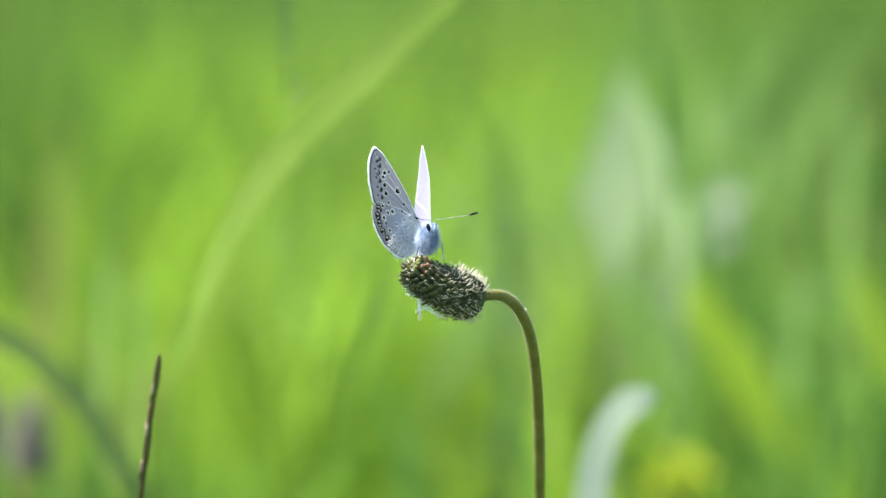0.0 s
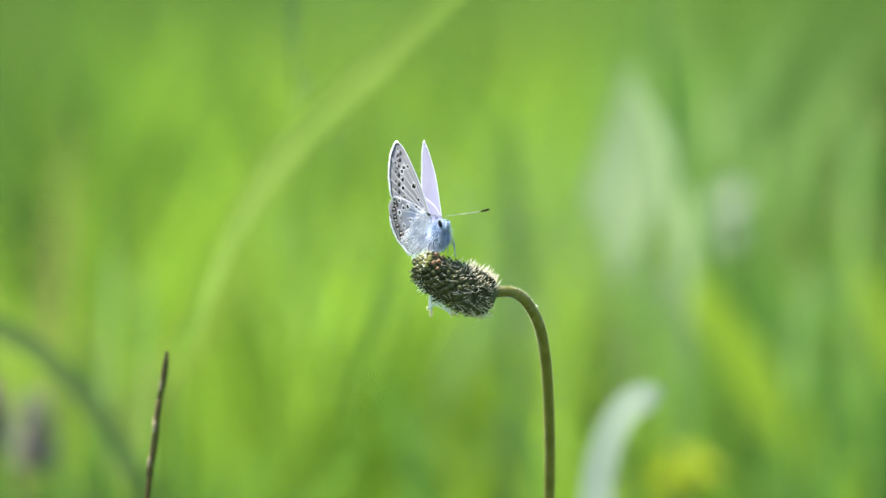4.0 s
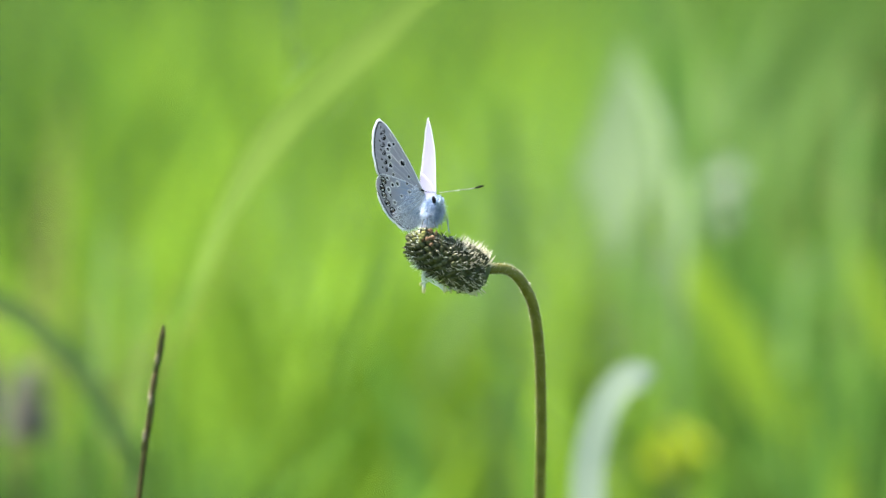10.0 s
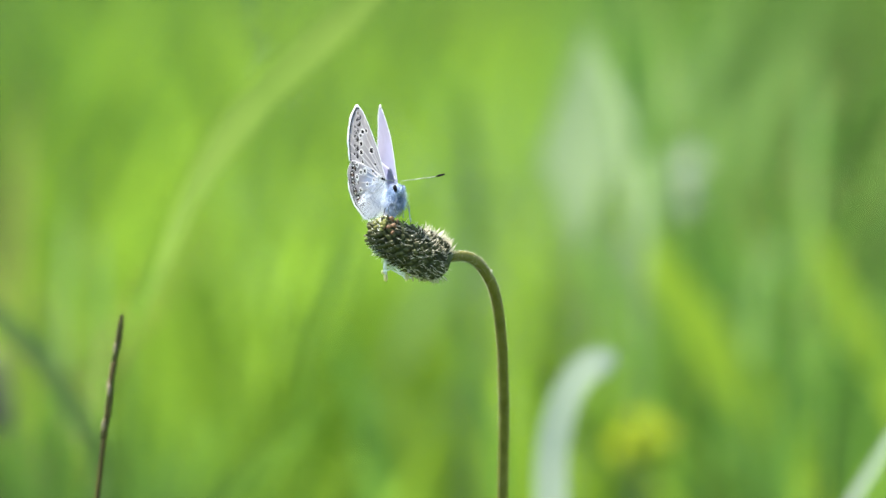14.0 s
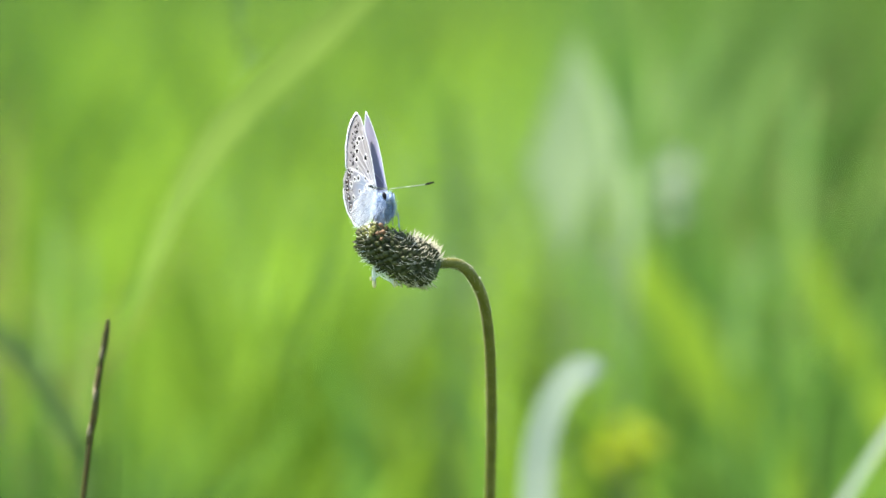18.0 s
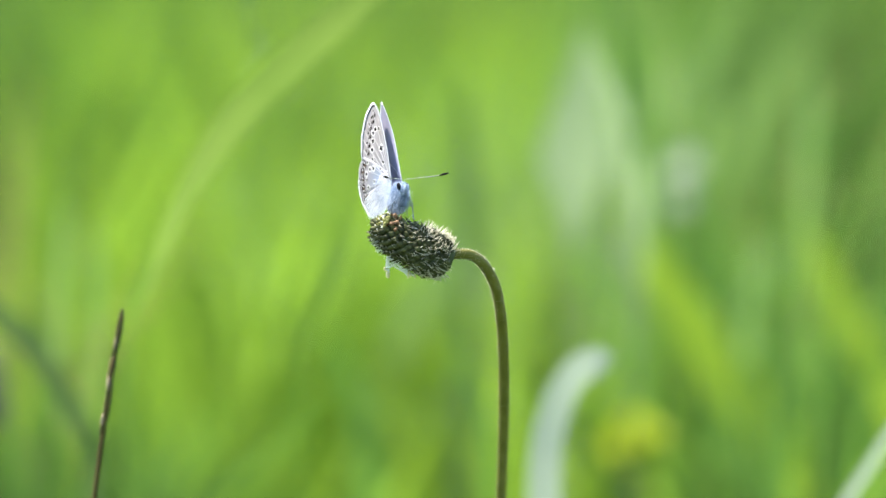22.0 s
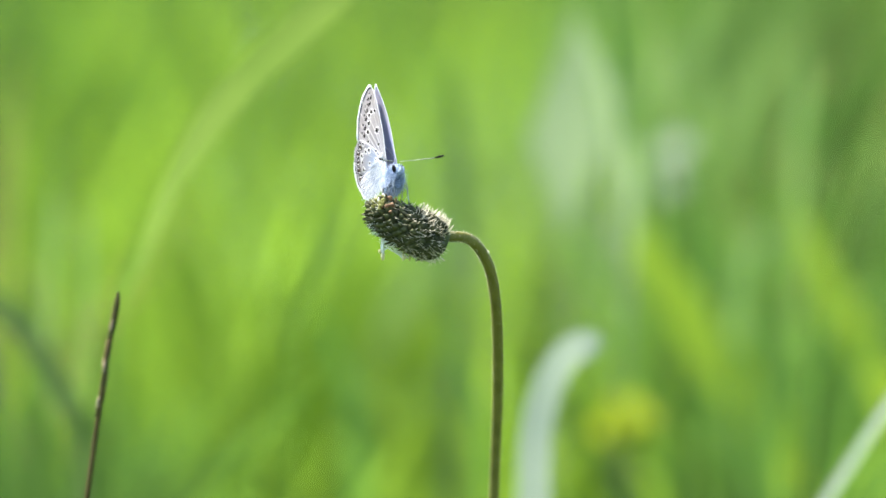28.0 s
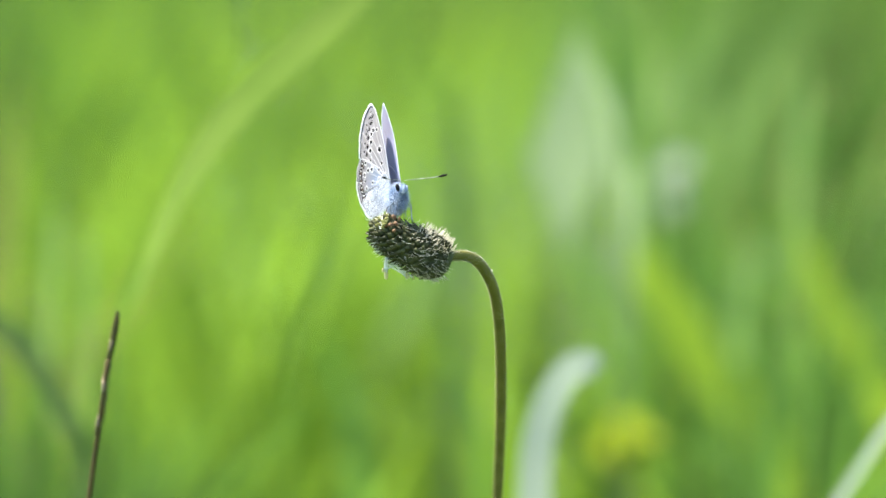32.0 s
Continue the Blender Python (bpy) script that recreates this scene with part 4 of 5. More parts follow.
    first = part("bract", bm, bract_mat, thing)
    me = first.data
    count = 298
    hair_r, hair_w, hair_l = [], [], []
    for k in range(count):
        f = 0.03 + 0.945 * (k + 0.5) / count
        a = k * 2.39996
        n = (side * math.cos(a) + up * math.sin(a))
        p = spot(f, a, 0.86)
        z = (n * rng.uniform(0.28, 0.6) + axis * (0.9 - 0.4 * (1 - f)) + Vector((rng.uniform(-0.2, 0.2), rng.uniform(-0.2, 0.2), rng.uniform(-0.2, 0.2)))).normalized()
        x = z.cross(n).normalized()
        y = z.cross(x)
        if y.dot(n) < 0:
            x, y = -x, -y
        s = rng.uniform(0.85, 1.15)
        m = Matrix((x, y, z)).transposed().to_4x4()
        m = Matrix.Translation(p) @ m @ Matrix.Diagonal((s, s, s * rng.uniform(0.85, 1.2), 1))
        if k == 0:
            first.matrix_basis = m
        else:
            share("bract", me, thing, m)
        # pale withered stamens, most where the spike is oldest
        for _ in range((4 if math.sin(a) > 0 else 3) if f < 0.42 else 1 + k % 2):
            if rng.random() < (0.95 if f < 0.5 else 0.5):
                hair_r.append(spot(f + rng.uniform(-0.02, 0.02), a + rng.uniform(-0.3, 0.3), 0.95))
                old = math.sin(a) > 0.15 - 0.6 * (f < 0.25) and f < 0.55
                hair_w.append((n * (0.9 if old else 0.28) - axis * rng.uniform(0.1, 0.6 if old else 1.2) + 0.35 * Vector((rng.uniform(-1, 1), rng.uniform(-1, 1), rng.uniform(-0.6, 1)))).normalized())
                hair_l.append(rng.uniform(0.8, 2.0) * MM if old else rng.uniform(0.9, 1.9) * MM)
    bm = bmesh.new()
    spikes(bm, hair_r, hair_w, hair_l, 0.075 * MM, 0.1)
    tagged(part("bristle_cover", bm, hair_mat, thing, "pale bristly withered stamens"), kind="stuff")

    roots, ways, lens = [], [], []
    for k in range(250):
        f, a = rng.uniform(0.55, 0.985), rng.uniform(2.4, 5.6)
        if k > 170:
            f, a = rng.uniform(0.86, 0.985), rng.uniform(0, 6.283)
        n = side * math.cos(a) + up * math.sin(a)
        roots.append(spot(f, a, 1.0))
        ways.append((n + axis * rng.uniform(0.0, 1.2) + 0.4 * Vector((rng.uniform(-1, 1), rng.uniform(-1, 1), rng.uniform(-1, 0.3)))).normalized())
        lens.append(rng.uniform(0.7, 1.7) * MM)
    bm = bmesh.new()
    spikes(bm, roots, ways, lens, 0.05 * MM, 0.15)
    tagged(part("pale_fuzz", bm, filament_mat, thing, "white threads along the underside"), kind="stuff")

    # young florets at the tip, below the insect
    for k in range(46):
        a = rng.uniform(0.35, 1.75)
        f = rng.uniform(0.85, 0.975) if k % 7 not in (1, 5) else rng.uniform(0.72, 0.86)
        n = side * math.cos(a) + up * math.sin(a)
        p = spot(f, a, 1.0) + n * 0.2 * MM
        b = p + (n + 0.7 * axis + 0.9 * Vector((rng.uniform(-1, 1), rng.uniform(-1, 1), rng.uniform(-1, 1)))).normalized() * rng.uniform(0.5, 0.9) * MM
        w = rng.uniform(0.13, 0.3) if k % 7 != 3 else 0.11
        bm = bmesh.new()
        tube(bm, spline([p, p.lerp(b, 0.5) + 0.1 * MM * n, b], 3), lambda g: MM * w * (0.5 + 0.8 * math.sin(math.pi * min(1, 0.1 + 0.75 * g))), 7, 0.25)
        part("floret", bm, (floret_mat, floret_red, floret_mat, filament_mat, floret_mat, floret_red, bract_mat)[k % 7], thing, "yellow and rust young floret")

    # hanging stamens below the spike
    low = spot(0.63, -math.pi / 2 - 0.15, 1.0)
    for k, (dx, dz, bend) in enumerate(((0.2, -3.0, 0.2), (3.4, -2.4, -0.5), (4.4, -2.6, -0.4), (5.0, -2.5, 0.3), (-2.2, -2.2, 0.4), (4.0, -2.1, 0.2), (3.0, -3.1, -0.6), (1.6, -1.4, 0.2))):
        a = low + Vector(((-1.4, -1.0, -0.8, -0.2, 0.4, -1.2, -0.6, 0.2)[k] * MM, -0.5 * MM, (0.6, 0.2, -0.2, 0.2, 0.6, -0.5, 0.3, 0.4)[k] * MM))
        b = a + Vector((dx, -0.4, dz)) * MM
        mid = (a + b) / 2 + Vector((bend, 0, -bend)) * MM
        bm = bmesh.new()
        tube(bm, spline([a, mid, b], 6), 0.17 * MM, 6)
        st = part("stamen", bm, filament_mat, thing, "thin white hanging stamen")
        bm = bmesh.new()
        ball(bm, b, (0.22 * MM, 0.22 * MM, 0.42 * MM), u=8, v=6, wobble=0.1)
        part("anther", bm, anther_mat, st, "cream anther")
    bm = bmesh.new()
    a = low + Vector((-1.2, -0.6, 0.6)) * MM
    tube(bm, spline([a, a + Vector((-0.15, 0, -1.4)) * MM, a + Vector((-0.1, 0, -2.5)) * MM], 6), lambda f: MM * (0.34 - 0.05 * f), 8, 0.1)
    husk = part("petal", bm, filament_mat, thing, "white withered petal hanging down")
    bm = bmesh.new()
    ball(bm, a + Vector((0.0, 0, -3.1)) * MM, (0.40 * MM, 0.34 * MM, 0.85 * MM), u=10, v=8, wobble=0.08)
    part("petal_tip", bm, anther_mat, husk, "cream yellow swollen tip")
    return tagged(thing, "nodding brown ribwort plantain head on a bent olive stem", "flower")


plantain = build_plantain()


# ---- the butterfly ----
FORE = ((0, 0), (0.6, 2.4), (1.5, 5.9), (2.1, 9.8), (2.4, 13.1), (2.3, 15.4), (1.5, 16.6), (0.2, 16.3), (-2.4, 14.6), (-4.6, 12.3), (-6.2, 9.8), (-4.4, 6.3), (-2.3, 2.8))
HIND = ((0, 0), (-1.2, 3.7), (-3.5, 7.2), (-5.5, 9.5), (-8.0, 9.7), (-9.6, 8.3), (-10.5, 6.2), (-10.9, 4.0), (-10.5, 1.7), (-9.5, -0.7), (-7.0, -2.2), (-3.1, -2.4))
FORE_SPOTS = ((0.2, 11.6, 1.0), (1.1, 11.1, 0.8), (-0.6, 11.3, 1.0), (-1.4, 10.1, 1.1), (-2.3, 8.9, 1.1), (0.2, 7.4, 1.35), (-3.1, 7.4, 0.8), (-0.5, 4.8, 0.8), (-1.8, 4.3, 0.7))
FORE_RIM = ((0.9, 14.3), (0.2, 13.4), (-0.9, 12.7), (-1.8, 11.5), (-2.8, 10.2), (-3.8, 9.2))
HIND_SPOTS = ((-4.7, 7.9, 0.9), (-3.6, 5.7, 1.1), (-4.8, 6.3, 1.0), (-6.3, 6.4, 1.1), (-6.9, 5.5, 0.9), (-7.1, 4.0, 1.0), (-4.7, 3.6, 0.8), (-7.2, 2.5, 1.0), (-2.6, 2.9, 0.9), (-6.9, 0.9, 0.8))
HIND_RIM = ((-6.1, 8.3), (-7.5, 7.7), (-8.4, 6.6), (-8.9, 5.1), (-9.1, 3.4), (-8.8, 1.6))


def flat_line(pts, steps=5):
    return spline([0.977 * MM * Vector((x, 0, z)) for x, z in pts] + [0.977 * MM * Vector((pts[0][0], 0, pts[0][1]))], steps)[:-1]


def build_wing(name, outline, spots, rim, veins, parent, outer, label):
    """One wing in its own plane; outer is the sign of y of its underside."""
    line = flat_line(outline)
    mid = sum(line, Vector()) / len(line)
    rel = max(p.length for p in line)

    def skin(p, f):
        """Camber and thickness of the membrane."""
        c = 0.35 * MM * math.sin(p.x / MM * 0.45) * (p.length / rel)
        c += 0.05 * MM * math.sin(math.atan2(p.x, p.z) * 26) * (p.length / rel)
        if outer > 0:
            # the far wings flex towards their tips
            c -= 0.26 * p.x * max(0, p.z / MM - 9) / 7
        return c, 0.05 * MM * (1.15 - f)

    bm = bmesh.new()
    n = len(line)
    stack = []
    for sgn in (-1, 1):
        rings = []
        for f in (1.0, 0.9, 0.75, 0.55, 0.35, 0.15):
            ring = []
            for p in line:
                q = mid + (p - mid) * f
                c, h = skin(q, f)
                ring.append(bm.verts.new((q.x, c + sgn * h, q.z)))
            rings.append(ring)
        c, h = skin(mid, 0)
        centre = bm.verts.new((mid.x, c + sgn * h, mid.z))
        m = 0 if sgn == outer else 1
        for a, b in zip(rings, rings[1:]):
            for k in range(n):
                bm.faces.new((a[k], a[(k + 1) % n], b[(k + 1) % n], b[k])).material_index = m
        for k in range(n):
            bm.faces.new((rings[-1][k], rings[-1][(k + 1) % n], centre)).material_index = m
        stack.append(rings[0])
    for k in range(n):
        bm.faces.new((stack[0][k], stack[0][(k + 1) % n], stack[1][(k + 1) % n], stack[1][k]))
    bmesh.ops.recalc_face_normals(bm, faces=bm.faces)
    wing = part(name, bm, [fore_mat if name == "forewing" else under_mat, upper_mat], parent, label)

    def lie(x, z):
        """The pose of a mark lying flat on the underside."""
        q = Vector((x, 0, z)) * MM
        e = 0.3 * MM
        dx = (skin(q + Vector((e, 0, 0)), 0)[0] - skin(q - Vector((e, 0, 0)), 0)[0]) / (2 * e)
        dz = (skin(q + Vector((0, 0, e)), 0)[0] - skin(q - Vector((0, 0, e)), 0)[0]) / (2 * e)
        n = Vector((-dx, 1, -dz)).normalized()
        s = Vector((1, dx, 0)).normalized()
        m = Matrix((s, n, s.cross(n))).transposed().to_4x4()
        m.translation = over(x, z, 0)
        return m

    def over(x, z, lift):
        q = Vector((x, 0, z)) * MM
        c, h = skin(q, 0.4)
        return Vector((q.x, c + outer * (h + lift * MM), q.z))

    # white hair fringe and the dark line inside it
    def ribbon(a_off, b_off, thick, start, stop, ragged=0.0, shift=0.0):
        b = bmesh.new()
        rows = []
        for k in range(start, stop):
            p = line[k % n]
            t = (line[(k + 1) % n] - line[(k - 1) % n]).normalized()
            o = Vector((-t.z, 0, t.x))
            if o.dot(p - mid) < 0:
                o = -o
            c, _ = skin(p, 1)
            e = random.uniform(1 - ragged, 1 + ragged) * min(1, 0.25 + 0.3 * min(k - start, stop - 1 - k))
            y = Vector((0, c + outer * shift * MM, 0))
            rows.append([b.verts.new(p + o * u * MM + y + Vector((0, v * MM, 0))) for u, v in ((a_off, -thick), (b_off * e, -thick * 0.4), (b_off * e, thick * 0.4), (a_off, thick))])
        for a, c2 in zip(rows, rows[1:]):
            for k in range(4):
                b.faces.new((a[k], a[(k + 1) % 4], c2[(k + 1) % 4], c2[k]))
        b.faces.new(rows[0][::-1])
        b.faces.new(rows[-1])
        return b

    top = int(n * 0.43)
    part("fringe", ribbon(-0.12, 0.36, 0.07, top, int(n * 0.80), 0.28), fringe_mat, wing, "white hairy wing fringe")
    part("wing_edge", ribbon(-0.06, 0.05, 0.06, 1, top + 1), fringe_mat, wing, "pale leading edge")
    part("dark_line", ribbon(-0.36, -0.14, 0.05, top, int(n * 0.80), 0.0, 0.052), line_mat, wing, "dark line inside the fringe")

    for path in veins:
        b = bmesh.new()
        tube(b, spline([over(x, z, 0.03) for x, z in path], 6), lambda f: MM * (0.062 - 0.022 * f), 6)
        part("vein", b, vein_mat, wing)

    def arc(b, r, w, lift, way, reach):
        """A dark crescent, open towards the wing edge."""
        rows = []
        for k in range(10):
            a = way + reach * (k / 4.5 - 1)
            t = w * math.cos((k / 4.5 - 1) * 1.0) * random.uniform(0.8, 1.15)
            rows.append([b.verts.new((q * math.cos(a), outer * h, q * math.sin(a))) for q, h in ((r - 0.5 * t, 0), (r - 0.5 * t, lift), (r + 0.5 * t, lift), (r + 0.5 * t, 0))])
        for p, q in zip(rows, rows[1:]):
            for k in range(3):
                b.faces.new((p[k], p[k + 1], q[k + 1], q[k])).material_index = 1

    def disc(b, r, lift, rough, m, sx=1.0, move=0.0, way=0.0):
        ox, oz = move * math.cos(way), move * math.sin(way)
        vs = [b.verts.new((ox + r * sx * math.cos(a) * random.uniform(1 - rough, 1 + rough), outer * lift, oz + r * math.sin(a) * random.uniform(1 - rough, 1 + rough))) for a in (2 * math.pi * k / 12 for k in range(12))]
        low = [b.verts.new((v.co.x, 0, v.co.z)) for v in vs]
        b.faces.new(vs).material_index = m
        for k in range(12):
            b.faces.new((vs[k], vs[(k + 1) % 12], low[(k + 1) % 12], low[k])).material_index = m

    for x, z, s in spots:
        b = bmesh.new()
        disc(b, (0.55 if name == "forewing" else 0.58) * MM * s, 0.022 * MM, 0.16, 0)
        disc(b, (0.38 if name == "forewing" else 0.33) * MM * s, 0.034 * MM, 0.2, 1, 0.85)
        bmesh.ops.recalc_face_normals(b, faces=b.faces)
        ob = part("eyespot", b, [spot_ring if name == "hindwing" else spot_halo, spot_dark], wing, "black eyespot with a white ring", False)
        ob.matrix_basis = lie(x, z)
    for x, z in rim:
        b = bmesh.new()
        s = random.uniform(0.95, 1.15) if name == "hindwing" else random.uniform(0.78, 0.94)
        # a dark dot by the edge, a rust fill and a dark arc towards the root
        inward = math.atan2(-z, -x)
        if name == "hindwing":
            disc(b, 0.62 * s * MM, 0.02 * MM, 0.12, 0, 1.0, 0.10 * s * MM, inward)
        disc(b, (0.34 if name == "hindwing" else 0.26) * s * MM, 0.030 * MM, 0.25, 1, 0.9, (-0.34 if name == "hindwing" else -0.95) * s * MM, inward)
        if name == "forewing":
            disc(b, 0.30 * s * MM, 0.024 * MM, 0.2, 1, 0.8, 0.15 * s * MM, inward)
        if name == "hindwing":
            disc(b, 0.30 * s * MM, 0.026 * MM, 0.2, 2, 1.0, 0.18 * s * MM, inward)
        arc(b, (0.62 if name == "hindwing" else 0.5) * s * MM, (0.29 if name == "hindwing" else 0.25) * s * MM, 0.034 * MM, inward, 2.6 if name == "hindwing" else 2.2)
        bmesh.ops.recalc_face_normals(b, faces=b.faces)
        ob = part("rim_spot", b, [spot_ring, spot_dark if name == "hindwing" else spot_grey, spot_rust], wing, "dark and rust spot along the wing rim", False)
        ob.matrix_basis = lie(x, z)
    return wing


def build_butterfly():
    thing = new("butterfly")
    rest = Matrix(((0.4504, 0.8262, -0.3383), (-0.5747, 0.5583, 0.5984), (0.6833, -0.0751, 0.7263))).to_4x4()
    rest.translation = (-0.0034, -0.0009, 0.3047)
    thing.matrix_world = rest
    rng = random.Random(9)
    # thorax, abdomen and head
    bm = bmesh.new()
    ball(bm, (-0.6 * MM, -0.1 * MM, -3.1 * MM), (2.3 * MM, 1.25 * MM, 2.3 * MM), u=20, v=14, wobble=0.02)
    thorax = part("thorax", bm, body_mat, thing, "slate blue furry thorax")
    bm = bmesh.new()
    tube(bm, spline([Vector(p) * MM for p in ((-1.6, 0, -1.7), (-3.0, 0, -1.0), (-4.4, 0, -0.5), (-6.2, 0, -0.2))], 6), lambda f: MM * (0.85 - 0.5 * f ** 2.5), 12, 0.03)
    part("abdomen", bm, body_mat, thing)
    bm = bmesh.new()
    ball(bm, (1.9 * MM, -0.25 * MM, -2.9 * MM), (0.9 * MM, 0.9 * MM, 0.95 * MM), u=16, v=10)
    head = part("head", bm, body_mat, thing)
    for sy in (-1, 1):
        bm = bmesh.new()
        ball(bm, (2.15 * MM, (sy * 0.88 - 0.3) * MM, -2.5 * MM), (0.40 * MM, 0.38 * MM, 0.72 * MM), pose(0, 0, 0, 0, 12, 0), u=14, v=10)
        part("eye", bm, eye_mat, head, "glossy black eye")
        bm = bmesh.new()
        tube(bm, spline([Vector(p) * MM for p in ((2.5, sy * 0.3 - 0.2, -3.3), (2.9, sy * 0.32 - 0.2, -3.2), (3.15, sy * 0.3 - 0.2, -2.7))], 5), lambda f: MM * (0.26 - 0.16 * f), 8, 0.08)
        part("palp", bm, fur_blue, head, "pale furry palp")
    # ringed antennae with dark clubs
    for way, sy in ((Vector((0.72, 0.62, -0.45)), 1), (Vector((0.52, -0.82, -0.44)), -1)):
        a = Vector((2.5, sy * 0.35, -1.15)) * MM
        line = spline([a, a + way * 3.5 * MM + Vector((0, 0, 0.25)) * MM, a + way * 6.0 * MM + Vector((0, 0, 0.45)) * MM, a + way * 8.2 * MM + Vector((0, 0, 0.9)) * MM], 12)
        bm = bmesh.new()
        tube(bm, line, lambda f: MM * (0.045 + 0.03 * min(1, 2 * f)), 8)
        ant = part("antenna", bm, ant_white, head, "black and white ringed antenna")
        for k in range(1, 13):
            i = 1 + k * 2 + (k > 9)
            bm = bmesh.new()
            tube(bm, [line[i], line[i].lerp(line[i + 1], 1.3 if k < 6 else 0.95)], (0.06 if k < 6 else 0.08) * MM, 8)
            part("ring", bm, ant_grey if k < 6 else ant_dark, head)
        bm = bmesh.new()
        tube(bm, line[27:], lambda f: MM * (0.09 + 0.12 * math.sin(math.pi * min(1, 0.1 + 0.8 * f))), 8)
        part("club", bm, ant_dark, head, "dark antenna club")
    # fur on thorax and head
    for kind, count, ln in (("fur", 4200, (0.4, 1.15)), ("long_fur", 900, (0.9, 1.7))):
        roots, ways, lens = [], [], []
        for _ in range(count):
            d = Vector((rng.gauss(0, 1), rng.gauss(0, 1), rng.gauss(0, 1))).normalized()
            if rng.random() < 0.25:
                roots.append(Vector((1.9, -0.25, -2.9)) * MM + Vector((d.x * 0.85, d.y * 0.85, d.z * 0.9)) * MM)
                if abs(d.y) > 0.3 and d.z > -0.5:
                    roots.pop()
                    continue
            else:
                roots.append(Vector((-0.6, -0.1, -3.1)) * MM + Vector((d.x * 2.25, d.y * 1.2, d.z * 2.25)) * MM)
            ways.append((d + Vector((-0.5 if d.x < 0.1 else 0.25, 0, -0.35)) + 0.3 * Vector((rng.uniform(-1, 1), rng.uniform(-1, 1), rng.uniform(-1, 1)))).normalized())
            lens.append(0.9 * rng.uniform(*ln) * MM * (0.6 if ways and roots[-1].x > 1.4 * MM else 1))
        bm = bmesh.new()
        spikes(bm, roots, ways, lens, 0.02 * MM, 0.12)
        tagged(part(kind, bm, fur_blue, thorax, "pale blue body fur"), kind="stuff")
    # legs, thin and jointed
    for x, y, fx, fy, fz in ((1.2, 0.6, 0.2, 0.9, -8.0), (1.2, -0.6, -0.5, -1.0, -6.6), (0.2, -0.8, -2.2, -1.6, -5.7), (0.2, 0.8, -1.2, 2.0, -7.4), (-1.0, -0.8, -4.0, -1.4, -4.7), (-1.0, 0.8, -3.0, 2.2, -5.2)):
        a, c = Vector((x, y, -3.6)) * MM, Vector((fx, fy, fz)) * MM
        b = (a + c) / 2 + Vector((0.3, 0.5 * (1 if y > 0 else -1), 0.3)) * MM
        bm = bmesh.new()
        tube(bm, [a, a.lerp(b, 0.5), b, b.lerp(c, 0.5), c, c + Vector((0.5, 0, -0.1)) * MM], lambda f: MM * (0.13 - 0.08 * f), 7)
        part("leg", bm, leg_mat, thing, "thin grey leg")
    # wings
    fore_veins = [((0.1, 0.4), (1.0, 6.0), (1.9, 13.0)), ((0, 0.5), (0.4, 7.0), (0.9, 15.6)), ((-0.1, 0.6), (-0.3, 7.0), (-1.2, 15.0)), ((-0.3, 0.7), (-1.3, 6.6), (-2.8, 13.6)),
                  ((-0.5, 0.8), (-2.0, 6.0), (-3.9, 12.3)), ((-0.7, 0.9), (-2.7, 5.4), (-5.0, 10.9))]
    hind_veins = [((-0.4, 0.6), (-3.0, 5.0), (-6.6, 9.3)), ((-0.5, 0.5), (-3.8, 4.6), (-8.4, 8.8)), ((-0.6, 0.4), (-4.6, 3.8), (-9.7, 7.2)), ((-0.7, 0.2), (-5.0, 2.8), (-10.3, 5.0)),
                  ((-0.7, 0), (-5.2, 1.6), (-10.2, 2.8)), ((-0.7, -0.2), (-4.8, 0.4), (-9.6, 0.8))]
    wings = []
    for outer in (-1, 1):
        pair = []
        for name, o, s, r, v, lab in (("forewing", FORE, FORE_SPOTS, FORE_RIM, fore_veins, "pale grey spotted forewing with white fringe"),
                                      ("hindwing", HIND, HIND_SPOTS, HIND_RIM, hind_veins, "pale grey spotted hindwing dusted blue at the root")):
            pair.append(build_wing(name, o, s, r, v, thing, outer, lab))
        # long hairs on the hindwing root
        roots, ways, lens = [], [], []
        for _ in range(1700):
            x, z = -8.6 * rng.random() ** 1.2, rng.uniform(-2.9, 2.8)
            roots.append(Vector((x, outer * 0.12, z)) * MM)
            ways.append(Vector((-1, outer * rng.uniform(0.02, 0.17), rng.uniform(-0.45, 0.15) + 0.12 * z)).normalized())
            lens.append(rng.uniform(0.8, 2.4) * MM)
        bm = bmesh.new()
        spikes(bm, roots, ways, lens, 0.013 * MM, 0.05)
        tagged(part("wing_hair", bm, fur_white, pair[1], "long white hairs at the wing root"), kind="stuff")
        wings.append(pair)
    return tagged(thing, "pale blue spotted butterfly resting on the plantain head", "butterfly"), wings, rest


butterfly, wings, butterfly_rest = build_butterfly()


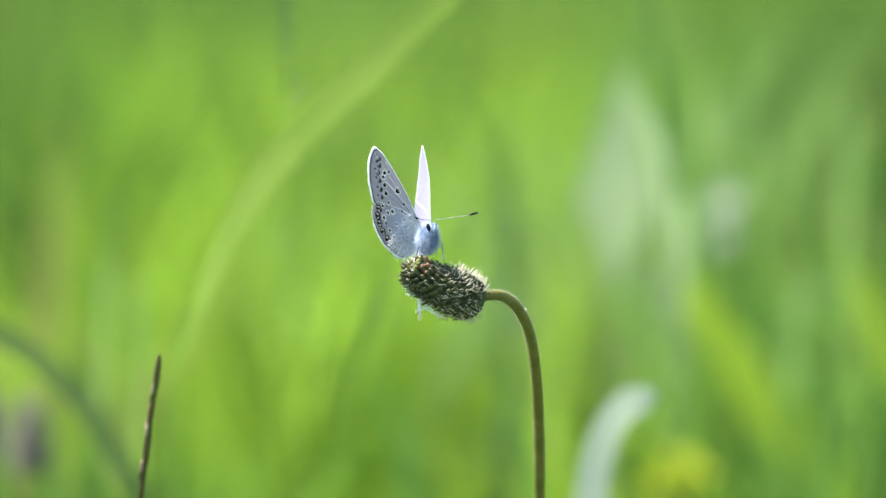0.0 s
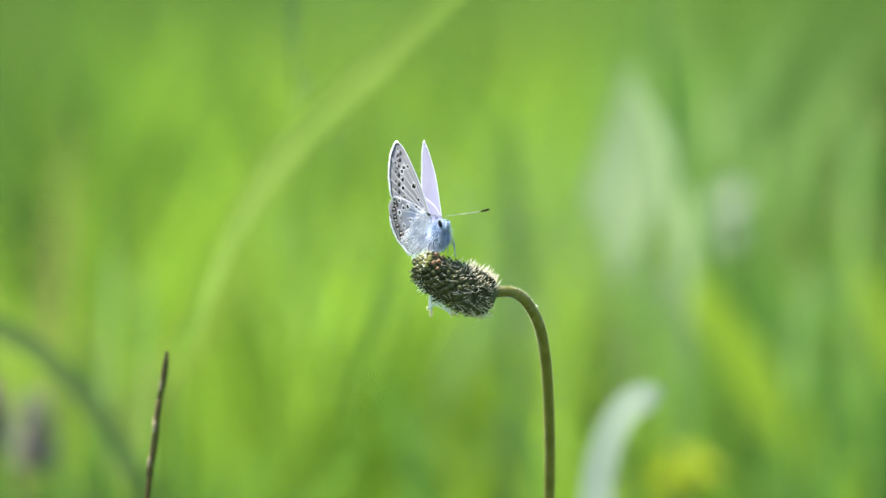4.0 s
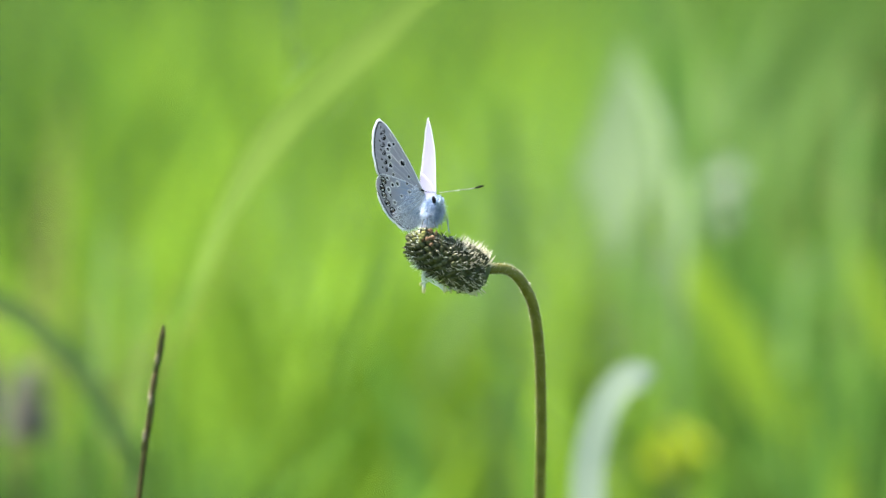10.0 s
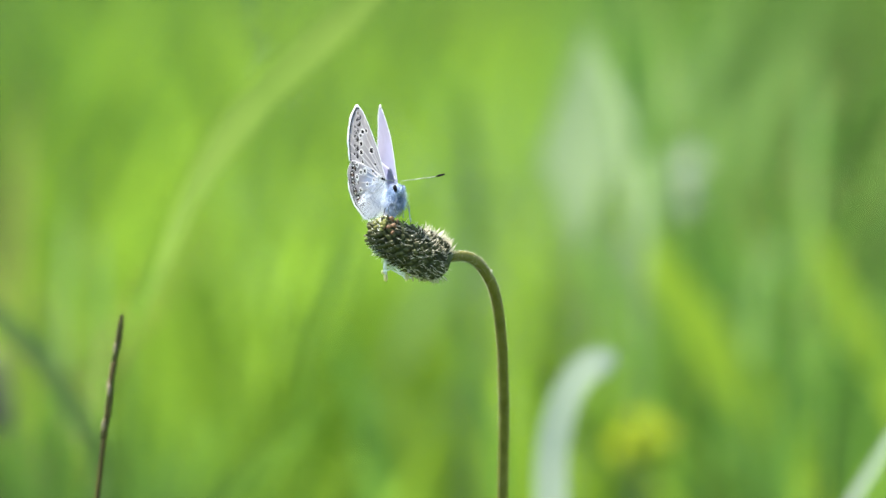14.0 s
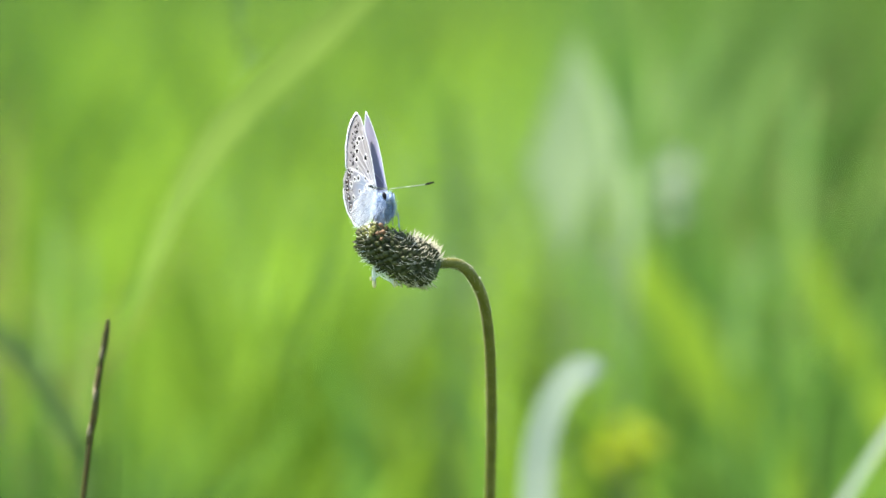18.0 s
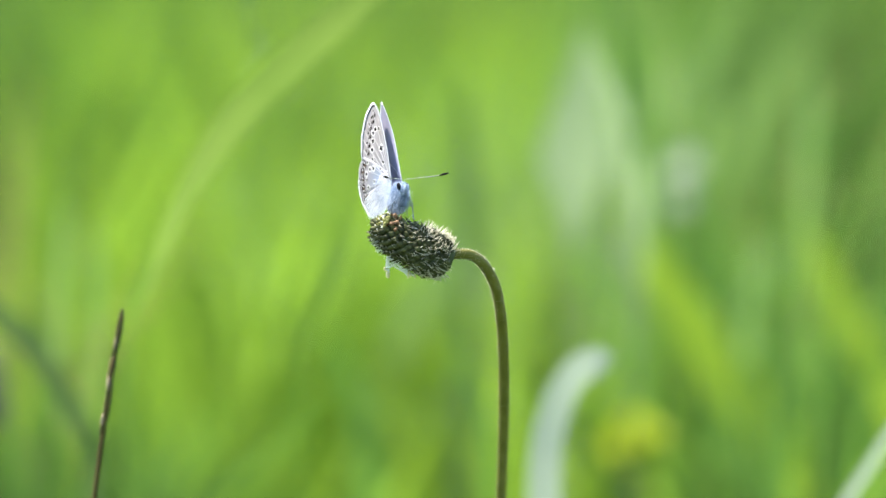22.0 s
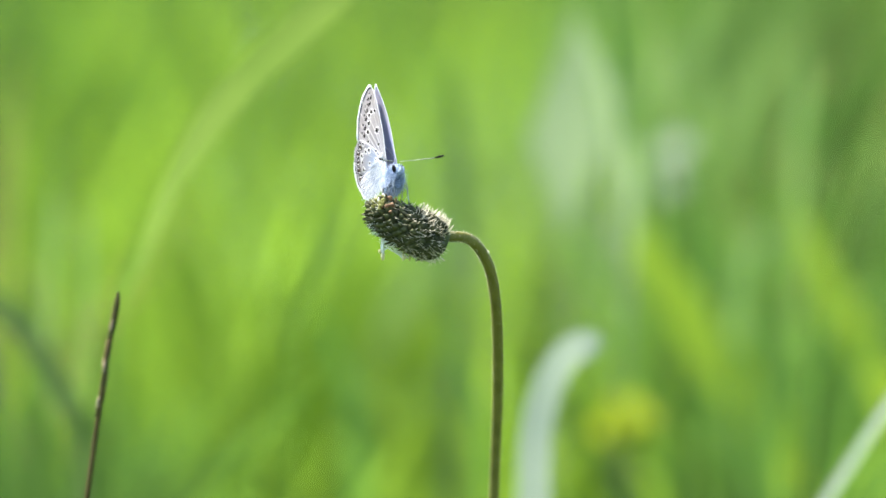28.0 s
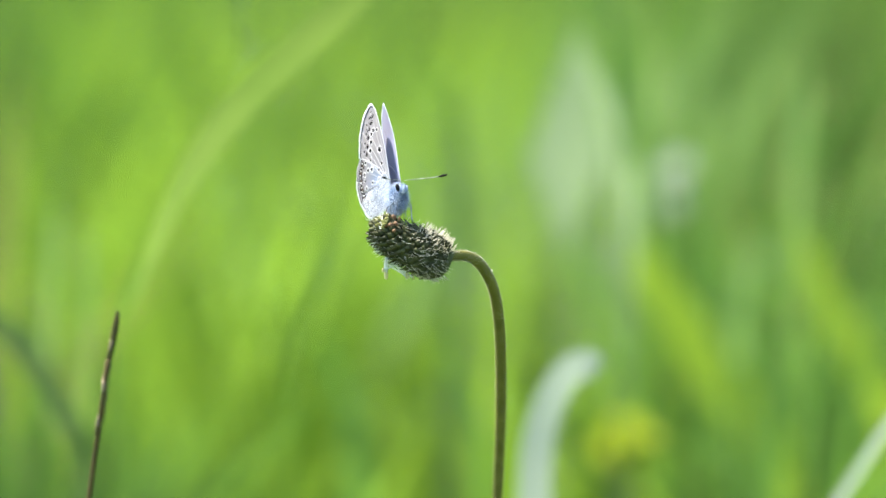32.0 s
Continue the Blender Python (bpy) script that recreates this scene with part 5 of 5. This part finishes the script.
# ---- what moves ----
def motions():
    """The breeze leans the plantain and the dry stalk; the insect rides along and slowly shuts its wings."""
    root = plantain.location.copy()
    foot = grass_stalk.location.copy()
    sway = ((0, 0.000), (1, 0.031), (2, 0.078), (3, 0.121), (3.5, 0.138), (5.5, 0.339), (6, 0.342), (7, 0.318), (8, 0.265), (9, 0.209), (10, 0.161), (11, 0.139), (12, 0.137), (13, 0.135), (14, 0.140), (14.5, 0.147), (16.5, 0.235), (17, 0.227), (18, 0.202), (19, 0.197), (20, 0.232), (21, 0.298), (22, 0.373), (23, 0.412), (24, 0.400), (25, 0.390), (25.5, 0.393), (27.5, 0.514), (28, 0.527), (29, 0.561), (30, 0.600), (31, 0.625), (32, 0.633))
    walk(plantain, [(t, Matrix.Translation(root) @ pose(0, 0, 0, 0, a, 0)) for t, a in sway])
    def shift(t):
        f = min(1, max(0, (t - 12) / 5))
        return f * f * (3 - 2 * f)
    hub = butterfly_rest.translation.copy()
    walk(butterfly, [(t, Matrix.Translation(root) @ pose(0, 0, 0, 0, a, 0) @ Matrix.Translation(hub - root) @ pose(0.0002 * shift(t), 0, -0.0003 * shift(t), 0, 0, -3 * shift(t)) @ Matrix.Translation(-hub) @ butterfly_rest) for t, a in sway])
    nod = ((0, 0.000), (1, -0.039), (2, 0.131), (3, 0.091), (3.5, 0.064), (5.5, 0.143), (6, 0.083), (7, 0.243), (8, 0.307), (9, -0.082), (10, 0.207), (11, 0.053), (12, -0.075), (13, 0.159), (14, 0.044), (14.5, 0.033), (16.5, 0.139), (17, 0.078), (18, 0.032), (19, 0.094), (20, 0.015), (21, 0.237), (22, 0.244), (23, 0.114), (24, 0.40), (25, 0.35), (25.5, 0.31), (27.5, 0.53), (28, 0.475), (29, 0.54), (30, 0.58), (31, 0.41), (32, 0.43))
    walk(grass_stalk, [(t, Matrix.Translation(foot) @ pose(0, 0, 0, 0, a, 0)) for t, a in nod])
    near = ((0, 16.5), (1, 16.8), (1.5, 14.5), (2, 12.1), (2.5, 10.9), (3, 8.5), (3.5, 7.0), (5.5, 15.2), (6, 16.7), (6.5, 17.8), (7, 18.5), (8, 19.5), (9, 18.6), (10, 18.5), (11, 20.2), (12, 17.9), (12.5, 16.4), (13, 11.3), (13.5, 6.6), (14, 5.0), (14.5, 4.3), (16.5, 1.3), (17, 0.6), (18, -0.5), (19, -0.3), (20, -0.2), (21, -0.7), (22, -1.8), (23, -1.1), (24, -1.6), (25, -2.2), (28, -2.4), (29, -2.6), (30, -2.1), (31, -0.6), (32, -0.8))
    far = ((0, -17.0), (1, -16.7), (1.5, -14.9), (2, -13.3), (2.5, -12.1), (3, -10.4), (3.5, -8.7), (5.5, -15.0), (6, -15.6), (6.5, -16.5), (7, -16.8), (8, -17.9), (9, -16.8), (10, -16.4), (11, -16.6), (12, -18.6), (12.5, -17.4), (13, -14.2), (13.5, -10.4), (14, -9.0), (14.5, -8.7), (16.5, -5.9), (17, -5.0), (18, -4.7), (19, -5.1), (20, -4.4), (21, -4.3), (22, -5.0), (23, -4.4), (24, -4.9), (25, -3.9), (28, -4.0), (29, -5.7), (30, -6.0), (31, -6.0), (32, -7.0))
    for pair, rows, twist, slack, swing, hinge in zip(wings, (near, [(t, a + 1.8) for t, a in far]), (0, -12), (0, 0.1), (0, 0.3), (pose(0, -0.0007, 0), pose(0.0006, 0.001, -0.0003))):
        for wing in pair:
            walk(wing, [(t, hinge @ pose(0, 0, 0, a, 0, 0) @ pose(0, 0, 0, 0, swing, twist - slack * (a + 2))) for t, a in rows])


motions()
